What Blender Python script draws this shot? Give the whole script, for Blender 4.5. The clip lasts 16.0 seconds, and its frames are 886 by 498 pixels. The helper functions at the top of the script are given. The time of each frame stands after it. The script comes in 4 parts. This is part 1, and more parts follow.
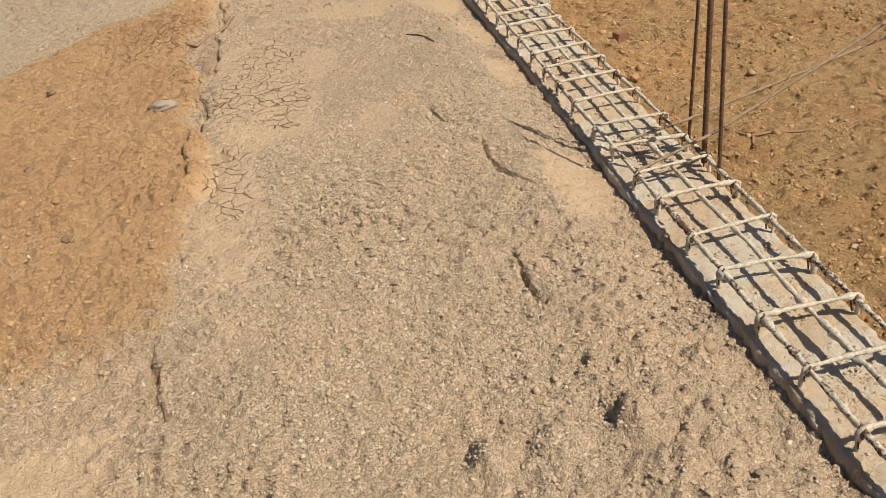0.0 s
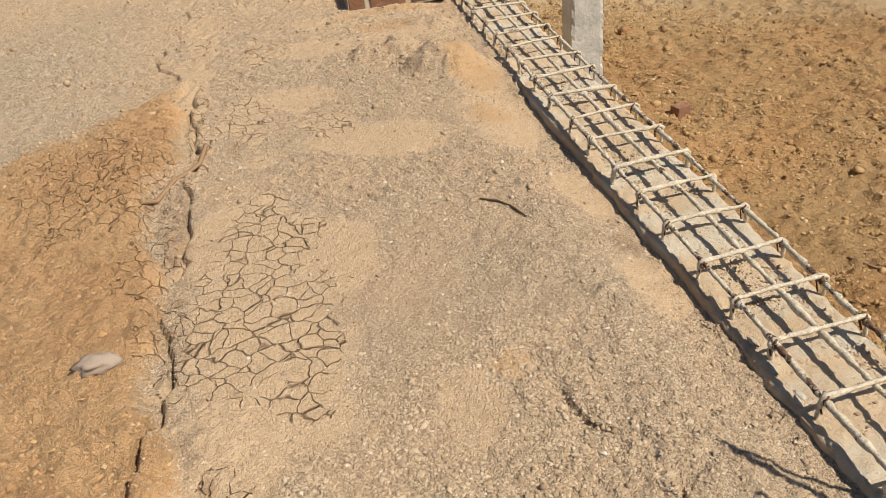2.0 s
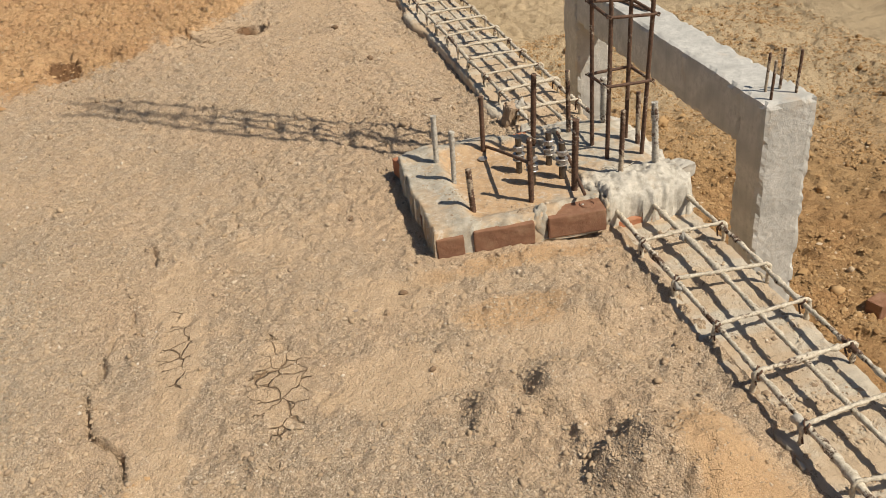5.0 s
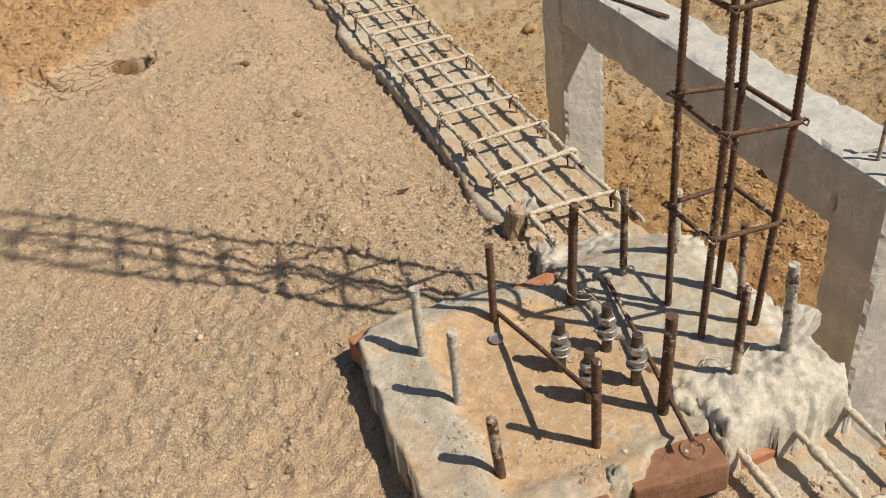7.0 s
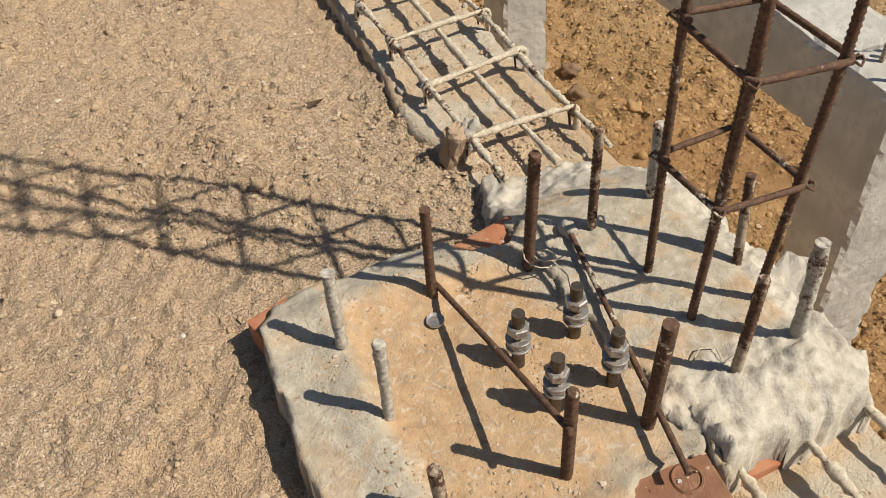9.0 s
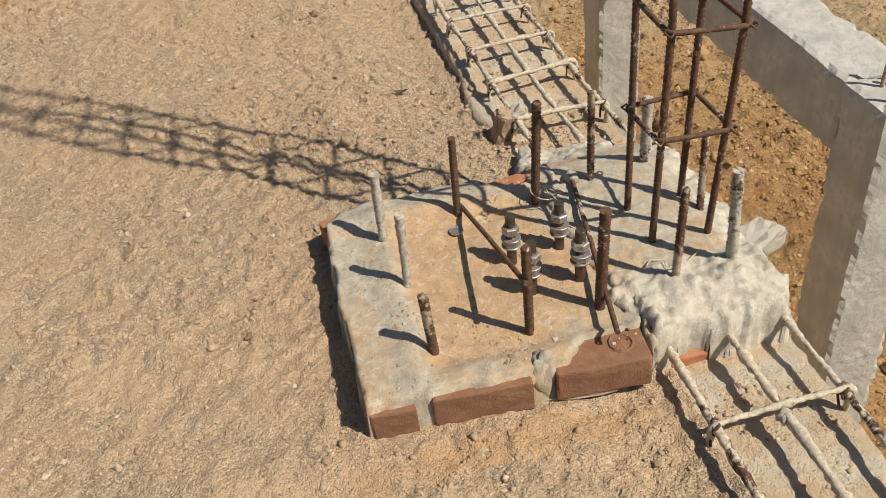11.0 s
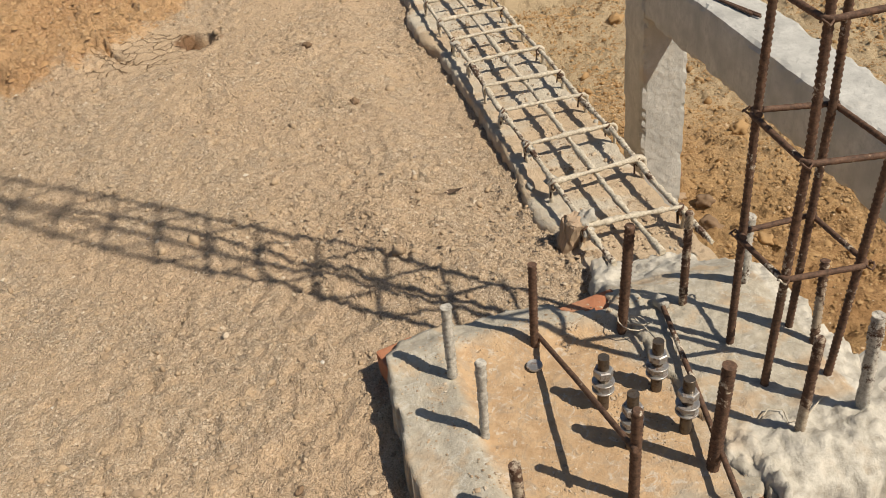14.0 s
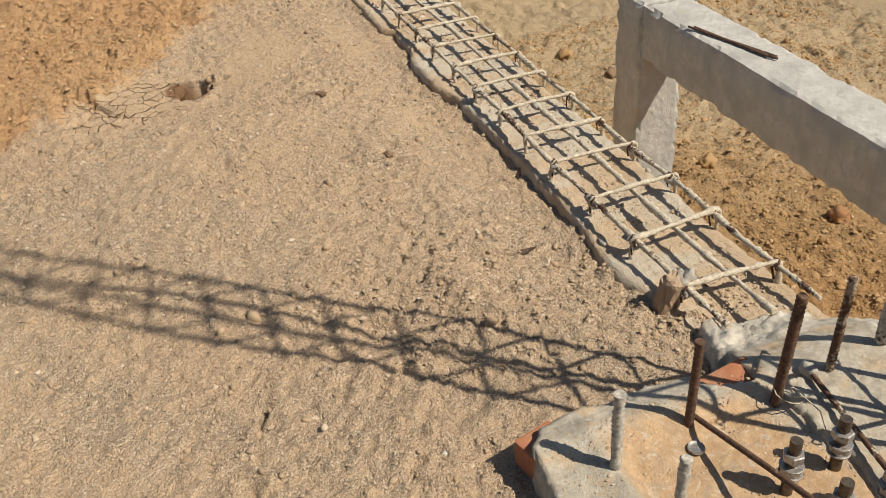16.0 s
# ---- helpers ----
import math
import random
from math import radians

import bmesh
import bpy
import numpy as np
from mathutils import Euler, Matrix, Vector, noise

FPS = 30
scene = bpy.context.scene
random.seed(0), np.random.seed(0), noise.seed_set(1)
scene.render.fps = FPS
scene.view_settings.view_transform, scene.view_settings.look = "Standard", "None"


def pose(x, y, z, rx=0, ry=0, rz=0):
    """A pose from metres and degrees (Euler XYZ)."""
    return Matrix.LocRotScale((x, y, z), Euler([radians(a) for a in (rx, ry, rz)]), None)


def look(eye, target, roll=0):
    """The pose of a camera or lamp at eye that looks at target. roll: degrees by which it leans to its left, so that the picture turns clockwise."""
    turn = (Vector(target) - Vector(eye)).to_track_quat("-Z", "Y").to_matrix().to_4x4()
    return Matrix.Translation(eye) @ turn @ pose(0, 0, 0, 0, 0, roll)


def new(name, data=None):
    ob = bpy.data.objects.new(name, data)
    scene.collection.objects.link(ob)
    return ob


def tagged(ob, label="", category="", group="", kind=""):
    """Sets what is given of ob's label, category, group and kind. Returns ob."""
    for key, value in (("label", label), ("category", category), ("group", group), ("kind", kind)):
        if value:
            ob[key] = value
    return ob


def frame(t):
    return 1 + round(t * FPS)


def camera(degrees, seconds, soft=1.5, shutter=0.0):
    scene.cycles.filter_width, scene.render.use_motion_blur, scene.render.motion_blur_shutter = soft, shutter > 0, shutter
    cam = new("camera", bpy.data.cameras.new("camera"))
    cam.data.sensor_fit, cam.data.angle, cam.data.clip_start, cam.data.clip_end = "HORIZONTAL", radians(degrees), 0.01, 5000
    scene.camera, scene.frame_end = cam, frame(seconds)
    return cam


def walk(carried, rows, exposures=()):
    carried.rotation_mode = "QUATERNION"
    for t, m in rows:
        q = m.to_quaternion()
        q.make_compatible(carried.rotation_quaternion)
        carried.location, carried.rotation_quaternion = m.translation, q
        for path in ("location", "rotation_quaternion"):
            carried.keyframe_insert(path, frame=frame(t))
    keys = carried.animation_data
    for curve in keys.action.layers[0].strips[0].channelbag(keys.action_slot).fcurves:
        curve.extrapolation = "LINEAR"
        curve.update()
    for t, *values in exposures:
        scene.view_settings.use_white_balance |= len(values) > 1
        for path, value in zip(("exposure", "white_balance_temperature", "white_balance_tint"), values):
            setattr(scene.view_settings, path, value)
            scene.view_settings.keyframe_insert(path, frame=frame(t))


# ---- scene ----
cam = camera(54.0, 16.0, soft=0.7)
PATH = [
    (0, (-0.013, -0.104, 1.736), (0.201, 1.567, 0.657), -7.8),
    (0.5, (-0.079, 0.438, 1.737), (0.173, 2.102, 0.656), -7.5),
    (1, (-0.072, 0.992, 1.687), (0.125, 2.645, 0.578), -8.6),
    (1.1, (-0.062, 1.094, 1.708), (0.123, 2.751, 0.603), -8.5),
    (1.2, (-0.065, 1.205, 1.735), (0.108, 2.872, 0.643), -8.4),
    (1.5, (-0.073, 1.503, 1.722), (0.11, 3.173, 0.638), -8.1),
    (2, (-0.083, 2.083, 1.731), (0.206, 3.737, 0.644), -6.3),
    (2.3, (-0.065, 2.366, 1.694), (0.261, 4.022, 0.621), -6.1),
    (2.4, (-0.052, 2.557, 1.691), (0.301, 4.211, 0.624), -4.9),
    (2.5, (-0.003, 2.662, 1.695), (0.336, 4.322, 0.632), -6.2),
    (2.6, (0.032, 2.764, 1.724), (0.375, 4.426, 0.666), -6.6),
    (3, (0.057, 3.144, 1.702), (0.391, 4.808, 0.644), -6.4),
    (3.5, (0.0, 3.617, 1.738), (0.328, 5.305, 0.718), -6.2),
    (4, (0.032, 4.132, 1.685), (0.341, 5.801, 0.626), -6.7),
    (4.5, (0.044, 4.535, 1.709), (0.309, 6.209, 0.648), -7.4),
    (5, (-0.005, 5.067, 1.711), (0.301, 6.743, 0.663), -6.5),
    (5.2, (0.002, 5.258, 1.707), (0.34, 6.927, 0.657), -6.0),
    (7.3, (0.39, 6.875, 1.584), (0.789, 8.397, 0.35), -8.1),
    (7.5, (0.463, 6.988, 1.538), (0.841, 8.462, 0.24), -8.4),
    (8, (0.498, 7.176, 1.513), (0.878, 8.57, 0.13), -7.9),
    (8.5, (0.454, 7.289, 1.521), (0.924, 8.612, 0.097), -6.0),
    (9, (0.461, 7.22, 1.494), (0.91, 8.526, 0.048), -6.2),
    (9.5, (0.519, 6.956, 1.471), (0.803, 8.323, 0.039), -8.6),
    (9.7, (0.542, 6.885, 1.496), (0.785, 8.264, 0.069), -8.9),
    (11.8, (0.475, 6.282, 1.569), (0.68, 7.879, 0.383), -7.9),
    (12, (0.524, 6.253, 1.567), (0.693, 7.86, 0.389), -8.5),
    (12.5, (0.558, 6.272, 1.57), (0.632, 7.89, 0.397), -10.0),
    (13, (0.454, 6.458, 1.579), (0.587, 8.076, 0.41), -8.6),
    (13.5, (0.348, 6.64, 1.587), (0.554, 8.248, 0.415), -7.5),
    (14, (0.411, 6.852, 1.568), (0.641, 8.448, 0.384), -7.9),
    (14.5, (0.46, 6.978, 1.565), (0.686, 8.563, 0.366), -8.8),
    (15, (0.306, 7.046, 1.586), (0.622, 8.621, 0.395), -8.1),
    (15.5, (0.094, 7.089, 1.608), (0.521, 8.663, 0.45), -7.3),
    (15.9, (-0.037, 7.175, 1.598), (0.438, 8.73, 0.434), -4.5),
    (16, (-0.068, 7.215, 1.606), (0.397, 8.782, 0.453), -5.3),
]
walk(cam, [(t, look(eye, target, roll)) for t, eye, target, roll in PATH], [(0.0, 0.13), (1.5, 0.20), (3.0, 0.18), (5.0, 0.06), (8.0, 0.10), (12.0, 0.02), (14.0, 0.05), (16.0, 0.06)])

# ---- light ----
SUN_EL, SUN_AZ = 51.5, 131.0
world = bpy.data.worlds.new("sky")
scene.world = world
world.use_nodes = True
wn = world.node_tree.nodes
sky = wn.new("ShaderNodeTexSky")
sky.sky_type, sky.sun_disc = "NISHITA", False
sky.sun_elevation, sky.sun_rotation = radians(SUN_EL), radians(SUN_AZ)
world.node_tree.links.new(sky.outputs[0], wn["Background"].inputs[0])
wn["Background"].inputs[1].default_value = 0.062
sun = new("sun", bpy.data.lights.new("sun", "SUN"))
sun.data.energy, sun.data.angle, sun.data.color = 5.0, radians(0.55), (1.0, 0.915, 0.785)
ce = math.cos(radians(SUN_EL))
sun.matrix_world = look((0, 0, 0), (-math.sin(radians(SUN_AZ)) * ce, -math.cos(radians(SUN_AZ)) * ce, -math.sin(radians(SUN_EL))))
sun.location = (12, -10, 20)



# ---- materials ----
class Mat:
    """A node material under construction; every method returns an output socket."""

    def __init__(self, name, rough=0.9, metal=0.0, spec=0.3):
        self.m = bpy.data.materials.new(name)
        self.m.use_nodes = True
        self.t = self.m.node_tree
        self.b = self.t.nodes["Principled BSDF"]
        self.b.inputs["Roughness"].default_value = rough
        self.b.inputs["Metallic"].default_value = metal
        self.b.inputs["Specular IOR Level"].default_value = spec
        self.co = self.n("ShaderNodeNewGeometry").outputs["Position"]

    def n(self, kind):
        return self.t.nodes.new(kind)

    def l(self, a, b):
        self.t.links.new(a, b)

    def local(self):
        self.co = self.n("ShaderNodeTexCoord").outputs["Object"]
        return self

    def noise(self, scale, detail=3.0, rough=0.55, stretch=None, fac=True, dist=0.0):
        q = self.n("ShaderNodeTexNoise")
        q.inputs["Scale"].default_value, q.inputs["Detail"].default_value = scale, detail
        q.inputs["Roughness"].default_value, q.inputs["Distortion"].default_value = rough, dist
        co = self.co
        if stretch:
            mp = self.n("ShaderNodeMapping")
            mp.inputs["Scale"].default_value = stretch
            self.l(co, mp.inputs[0])
            co = mp.outputs[0]
        self.l(co, q.inputs["Vector"])
        return q.outputs[0]

    def cells(self, scale, feature="F1", out="Distance", rand=1.0):
        q = self.n("ShaderNodeTexVoronoi")
        q.feature = feature
        q.inputs["Scale"].default_value, q.inputs["Randomness"].default_value = scale, rand
        self.l(self.co, q.inputs["Vector"])
        return q.outputs[out]

    def attr(self, name):
        q = self.n("ShaderNodeAttribute")
        q.attribute_name = name
        return q.outputs["Fac"]

    def ramp(self, x, stops):
        q = self.n("ShaderNodeValToRGB")
        e = q.color_ramp.elements
        while len(e) < len(stops):
            e.new(0.5)
        for k, (p, c) in enumerate(stops):
            e[k].position = p
            e[k].color = (*c, 1) if isinstance(c, tuple) else (c, c, c, 1)
        self.l(x, q.inputs[0])
        return q.outputs[0]

    def math(self, op, a, b):
        q = self.n("ShaderNodeMath")
        q.operation = op
        for s, v in zip(q.inputs, (a, b)):
            if isinstance(v, (int, float)):
                s.default_value = v
            else:
                self.l(v, s)
        return q.outputs[0]

    def mix(self, f, a, b, blend="MIX"):
        q = self.n("ShaderNodeMix")
        q.data_type, q.blend_type = "RGBA", blend
        for s, v in zip((q.inputs[0], q.inputs[6], q.inputs[7]), (f, a, b)):
            if isinstance(v, tuple):
                s.default_value = (*v, 1)
            elif isinstance(v, (int, float)):
                s.default_value = v
            else:
                self.l(v, s)
        return q.outputs[2]

    def random(self):
        return self.n("ShaderNodeObjectInfo").outputs["Random"]

    def island(self):
        return self.n("ShaderNodeNewGeometry").outputs["Random Per Island"]

    def done(self, color, bumps=(), rough=None):
        self.l(color, self.b.inputs["Base Color"])
        if rough is not None:
            self.l(rough, self.b.inputs["Roughness"])
        prev = None
        for h, dist, strength in bumps:
            q = self.n("ShaderNodeBump")
            q.inputs["Strength"].default_value, q.inputs["Distance"].default_value = strength, dist
            self.l(h, q.inputs["Height"])
            if prev is not None:
                self.l(prev, q.inputs["Normal"])
            prev = q.outputs[0]
        if prev is not None:
            self.l(prev, self.b.inputs["Normal"])
        return self.m


def ground_material():
    m = Mat("earth", 0.95, 0, 0.12)
    big, mid, small, fine = m.noise(1.7, 4), m.noise(14, 4), m.noise(60, 3, 0.65), m.noise(260, 3, 0.75)
    grit, gritd = m.cells(230, out="Color"), m.math("SUBTRACT", 1.0, m.cells(230))
    coarse = m.math("SUBTRACT", 1.0, m.cells(85))
    gs = m.ramp(grit, [(0.0, (0.20, 0.145, 0.095)), (0.25, (0.40, 0.30, 0.20)), (0.55, (0.535, 0.41, 0.285)), (0.8, (0.63, 0.50, 0.36)), (1.0, (0.82, 0.71, 0.55))])
    gravel = m.mix(m.ramp(mid, [(0.35, 0.0), (0.7, 0.4)]), gs, (0.53, 0.385, 0.25))
    gravel = m.mix(m.ramp(big, [(0.44, 0.0), (0.62, 0.6)]), gravel, m.mix(fine, (0.47, 0.325, 0.20), (0.73, 0.525, 0.345)))
    tanc = m.mix(fine, (0.415, 0.295, 0.18), (0.60, 0.44, 0.285))
    tanc = m.mix(m.ramp(mid, [(0.4, 0.0), (0.75, 0.5)]), tanc, (0.42, 0.295, 0.175))
    tanc = m.mix(m.ramp(grit, [(0.72, 0.0), (0.9, 0.4)]), tanc, gs)
    tanc = m.mix(m.ramp(m.attr("ochre"), [(0.2, 0.0), (0.9, 0.75)]), tanc, m.mix(mid, (0.36, 0.215, 0.105), (0.55, 0.36, 0.19)))
    redc = m.mix(fine, (0.37, 0.21, 0.098), (0.66, 0.42, 0.22))
    redc = m.mix(m.ramp(mid, [(0.4, 0.0), (0.7, 0.6)]), redc, (0.54, 0.35, 0.175))
    redc = m.mix(m.ramp(big, [(0.45, 0.0), (0.6, 0.5)]), redc, (0.43, 0.24, 0.115))
    redc = m.mix(m.ramp(grit, [(0.8, 0.0), (0.95, 0.5)]), redc, (0.58, 0.44, 0.29))
    brown = m.mix(fine, (0.20, 0.12, 0.055), (0.52, 0.345, 0.175))
    brown = m.mix(m.ramp(mid, [(0.4, 0.0), (0.7, 0.5)]), brown, (0.45, 0.285, 0.13))
    brown = m.mix(m.ramp(m.noise(0.9, 4), [(0.45, 0.0), (0.62, 0.6)]), brown, m.mix(fine, (0.25, 0.125, 0.052), (0.50, 0.29, 0.13)))
    brown = m.mix(m.attr("dry"), brown, m.mix(fine, (0.32, 0.24, 0.14), (0.60, 0.465, 0.295)))
    edge = m.math("MULTIPLY", m.math("SUBTRACT", m.math("ADD", m.math("MULTIPLY", mid, 0.6), m.math("MULTIPLY", small, 0.4)), 0.5), 1.9)
    mask = lambda name: m.ramp(m.math("ADD", m.attr(name), edge), [(0.25, 0.0), (0.75, 1.0)])
    pale = m.mix(grit, (0.29, 0.23, 0.16), (0.64, 0.54, 0.41))
    c = m.mix(m.math("MULTIPLY", mask("pale"), 0.6), gravel, pale)
    c = m.mix(m.math("MULTIPLY", mask("tan"), 0.95), c, tanc)
    c = m.mix(m.math("MULTIPLY", mask("red"), 0.93), c, redc)
    c = m.mix(m.attr("low"), c, brown)
    # Damp soil, and the shade of pits and bank strip put into colour.
    damp_and_shade = m.ramp(m.attr("damp_and_shade"), [(0.3, 0.0), (0.7, 0.85)])
    c = m.mix(damp_and_shade, c, (0.17, 0.085, 0.04))
    c = m.mix(1.0, c, m.ramp(fine, [(0.28, (0.68, 0.66, 0.63)), (0.5, (1.0, 1.0, 1.0)), (0.72, (1.25, 1.24, 1.22))]), "MULTIPLY")
    calm = m.math("SUBTRACT", 1.0, m.math("MULTIPLY", mask("tan"), 0.6))
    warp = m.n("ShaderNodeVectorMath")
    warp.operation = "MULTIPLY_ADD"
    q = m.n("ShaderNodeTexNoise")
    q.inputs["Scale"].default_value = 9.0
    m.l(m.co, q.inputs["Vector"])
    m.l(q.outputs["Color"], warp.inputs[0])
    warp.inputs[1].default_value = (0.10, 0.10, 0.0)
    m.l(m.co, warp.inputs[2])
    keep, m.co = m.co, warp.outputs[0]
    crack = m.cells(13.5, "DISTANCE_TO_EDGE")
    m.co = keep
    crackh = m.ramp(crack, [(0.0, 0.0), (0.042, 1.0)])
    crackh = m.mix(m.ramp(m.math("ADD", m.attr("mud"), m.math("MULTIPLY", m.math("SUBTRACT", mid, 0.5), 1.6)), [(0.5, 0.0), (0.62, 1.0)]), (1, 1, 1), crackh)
    # Crack lines are coloured dark in place of the shade down inside them.
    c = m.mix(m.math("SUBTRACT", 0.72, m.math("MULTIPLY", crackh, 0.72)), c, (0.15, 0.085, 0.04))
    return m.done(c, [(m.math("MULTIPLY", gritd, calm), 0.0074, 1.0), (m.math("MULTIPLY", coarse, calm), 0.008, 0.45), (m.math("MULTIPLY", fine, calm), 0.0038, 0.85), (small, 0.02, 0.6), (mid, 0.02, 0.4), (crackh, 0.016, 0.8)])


def stone_material(name, stops):
    m = Mat(name, 0.9, 0, 0.2)
    c = m.ramp(m.island(), stops)
    f = m.noise(300, 3)
    c = m.mix(m.ramp(f, [(0.35, 0.0), (0.7, 0.6)]), c, tuple(v * 0.72 for v in stops[1][1]))
    return m.done(c, [(f, 0.002, 0.6)])


def concrete_material(name, tone=(0.47, 0.46, 0.42), dust=0.3, dustc=(0.50, 0.34, 0.18), relief=1.0):
    m = Mat(name, 0.88, 0, 0.25)
    a, b, c = m.noise(3.2, 5, 0.6), m.noise(28, 5, 0.65), m.noise(220, 3, 0.7)
    col = m.mix(m.ramp(b, [(0.3, 0.0), (0.7, 1.0)]), tuple(v * 0.8 for v in tone), tuple(min(1, v * 1.14) for v in tone))
    col = m.mix(m.ramp(m.noise(7, 5, 0.6), [(0.45, 0.0), (0.66, 0.6)]), col, tuple(v * 0.62 for v in tone))
    col = m.mix(m.ramp(a, [(0.62 - dust * 0.35, 0.0), (0.74 - dust * 0.3, min(1.0, 0.35 + dust))]), col, dustc)
    streak = m.noise(5, 4, 0.6, (5, 5, 0.35))
    col = m.mix(m.ramp(streak, [(0.5, 0.0), (0.75, 0.35)]), col, tuple(v * 0.62 for v in tone))
    col = m.mix(m.ramp(c, [(0.6, 0.0), (0.85, 0.15)]), col, (0.30, 0.27, 0.23))
    pits = m.ramp(m.cells(55), [(0.0, 0.0), (0.16, 1.0)])
    return m.done(col, [(c, 0.002, 0.4 * relief), (b, 0.009, 0.5 * relief), (pits, 0.006, 0.35 * relief)])


def slab_material():
    """Cement top of the footing: grey mortar, ochre dust held in the middle by an attribute."""
    m = Mat("dusty_mortar", 0.9, 0, 0.2)
    a, b, c = m.noise(6, 5, 0.6), m.noise(32, 5, 0.65), m.noise(230, 3, 0.7)
    grey = m.mix(m.ramp(b, [(0.3, 0.0), (0.7, 1.0)]), (0.335, 0.295, 0.225), (0.51, 0.455, 0.36))
    sand = m.mix(m.ramp(b, [(0.3, 0.0), (0.7, 1.0)]), (0.38, 0.24, 0.125), (0.55, 0.375, 0.215))
    k = m.math("ADD", m.attr("dust"), m.math("MULTIPLY", m.math("SUBTRACT", a, 0.5), 2.0))
    col = m.mix(m.ramp(k, [(0.22, 0.0), (0.80, 0.95)]), grey, sand)
    col = m.mix(m.ramp(m.noise(13, 4, 0.6), [(0.52, 0.0), (0.63, 0.6)]), col, (0.50, 0.35, 0.205))
    col = m.mix(m.ramp(m.noise(17, 5, 0.7, None, True, 1.5), [(0.52, 0.0), (0.62, 0.32)]), col, (0.25, 0.235, 0.20))
    col = m.mix(m.ramp(m.noise(23, 5, 0.7, None, True, 2.0), [(0.56, 0.0), (0.64, 0.4)]), col, (0.60, 0.575, 0.51))
    col = m.mix(m.ramp(c, [(0.5, 0.0), (0.75, 0.22)]), col, (0.31, 0.24, 0.16))
    pale = m.mix(m.ramp(b, [(0.3, 0.0), (0.62, 1.0)]), (0.34, 0.305, 0.245), (0.56, 0.515, 0.43))
    pale = m.mix(m.ramp(m.noise(5, 4, 0.6), [(0.55, 0.0), (0.66, 0.5)]), pale, (0.58, 0.45, 0.31))
    rough = m.ramp(m.math("ADD", m.attr("crumbly"), m.math("MULTIPLY", m.math("SUBTRACT", a, 0.5), 0.9)), [(0.3, 0.0), (0.6, 1.0)])
    col = m.mix(rough, col, pale)
    grain = m.math("SUBTRACT", 1.0, m.cells(190))
    pits = m.ramp(m.cells(42), [(0.0, 0.0), (0.22, 1.0)])
    pitted = m.mix(rough, (1, 1, 1), pits)
    return m.done(col, [(c, 0.003, 0.7), (b, 0.009, 0.55), (grain, 0.0015, 0.3), (pitted, 0.002, 0.2)])


def bed_material():
    """Brick bed under the ring beam: brick-long patches of pale cement wash and orange dust."""
    m = Mat("dusty_brick_bed", 0.92, 0, 0.2)
    a, b, c = m.noise(4.2, 3, 0.5, (0.4, 1.3, 1)), m.noise(30, 5, 0.65), m.noise(230, 3, 0.7)
    col = m.mix(b, (0.45, 0.385, 0.29), (0.69, 0.61, 0.48))
    col = m.mix(m.ramp(a, [(0.47, 0.0), (0.58, 0.8)]), col, m.mix(b, (0.46, 0.32, 0.19), (0.66, 0.50, 0.33)))
    col = m.mix(m.ramp(m.noise(3.1, 5, 0.65), [(0.50, 0.0), (0.60, 0.8)]), col, m.mix(c, (0.36, 0.255, 0.155), (0.68, 0.52, 0.345)))
    col = m.mix(m.ramp(c, [(0.55, 0.0), (0.8, 0.35)]), col, (0.38, 0.31, 0.23))
    return m.done(col, [(c, 0.006, 0.9), (b, 0.018, 0.8)])


def rebar_material(name, crust, low=(0.33, 0.27, 0.19), high=(0.70, 0.62, 0.48)):
    """Deformed bar: rusty steel under more or less of a dried cement crust."""
    m = Mat(name, 0.75, 0.0, 0.3)
    a, b = m.noise(7, 4, 0.7), m.noise(90, 4, 0.7)
    rust = m.mix(m.ramp(b, [(0.3, 0.0), (0.75, 1.0)]), (0.045, 0.026, 0.018), (0.20, 0.112, 0.068))
    cem = m.mix(m.ramp(b, [(0.3, 0.0), (0.7, 1.0)]), low, high)
    f = m.ramp(m.math("ADD", a, m.math("MULTIPLY", m.math("SUBTRACT", b, 0.5), 0.5)), [(0.70 - crust * 0.5, 0.0), (0.78 - crust * 0.5, 1.0)])
    return m.done(m.mix(f, rust, cem), [(b, 0.003, 0.8)])


def brick_material(name="fired_clay", tone=(0.225, 0.115, 0.068)):
    m = Mat(name, 0.9, 0, 0.2)
    b, c = m.noise(35, 5, 0.65), m.noise(240, 3, 0.7)
    col = m.mix(b, tuple(v * 0.7 for v in tone), tuple(v * 1.35 for v in tone))
    col = m.mix(m.ramp(m.noise(13, 5, 0.65), [(0.5, 0.0), (0.7, 0.42)]), col, (0.40, 0.26, 0.16))
    return m.done(col, [(c, 0.003, 0.7), (b, 0.006, 0.6)])


def steel_material(name="bolt_steel", clean=(0.45, 0.43, 0.40), rusty=(0.17, 0.085, 0.045)):
    m = Mat(name, 0.42, 0.8, 0.5)
    b = m.noise(60, 4, 0.7)
    col = m.mix(m.ramp(b, [(0.5, 0.0), (0.68, 0.8)]), clean, rusty)
    return m.done(col, [(b, 0.001, 0.4)], m.ramp(b, [(0.4, 0.35), (0.65, 0.8)]))


def wood_material(name, tone):
    m = Mat(name, 0.85, 0, 0.2)
    b = m.noise(25, 5, 0.6, (1, 1, 6))
    return m.done(m.mix(b, tuple(v * 0.6 for v in tone), tuple(v * 1.3 for v in tone)), [(b, 0.004, 0.6)])


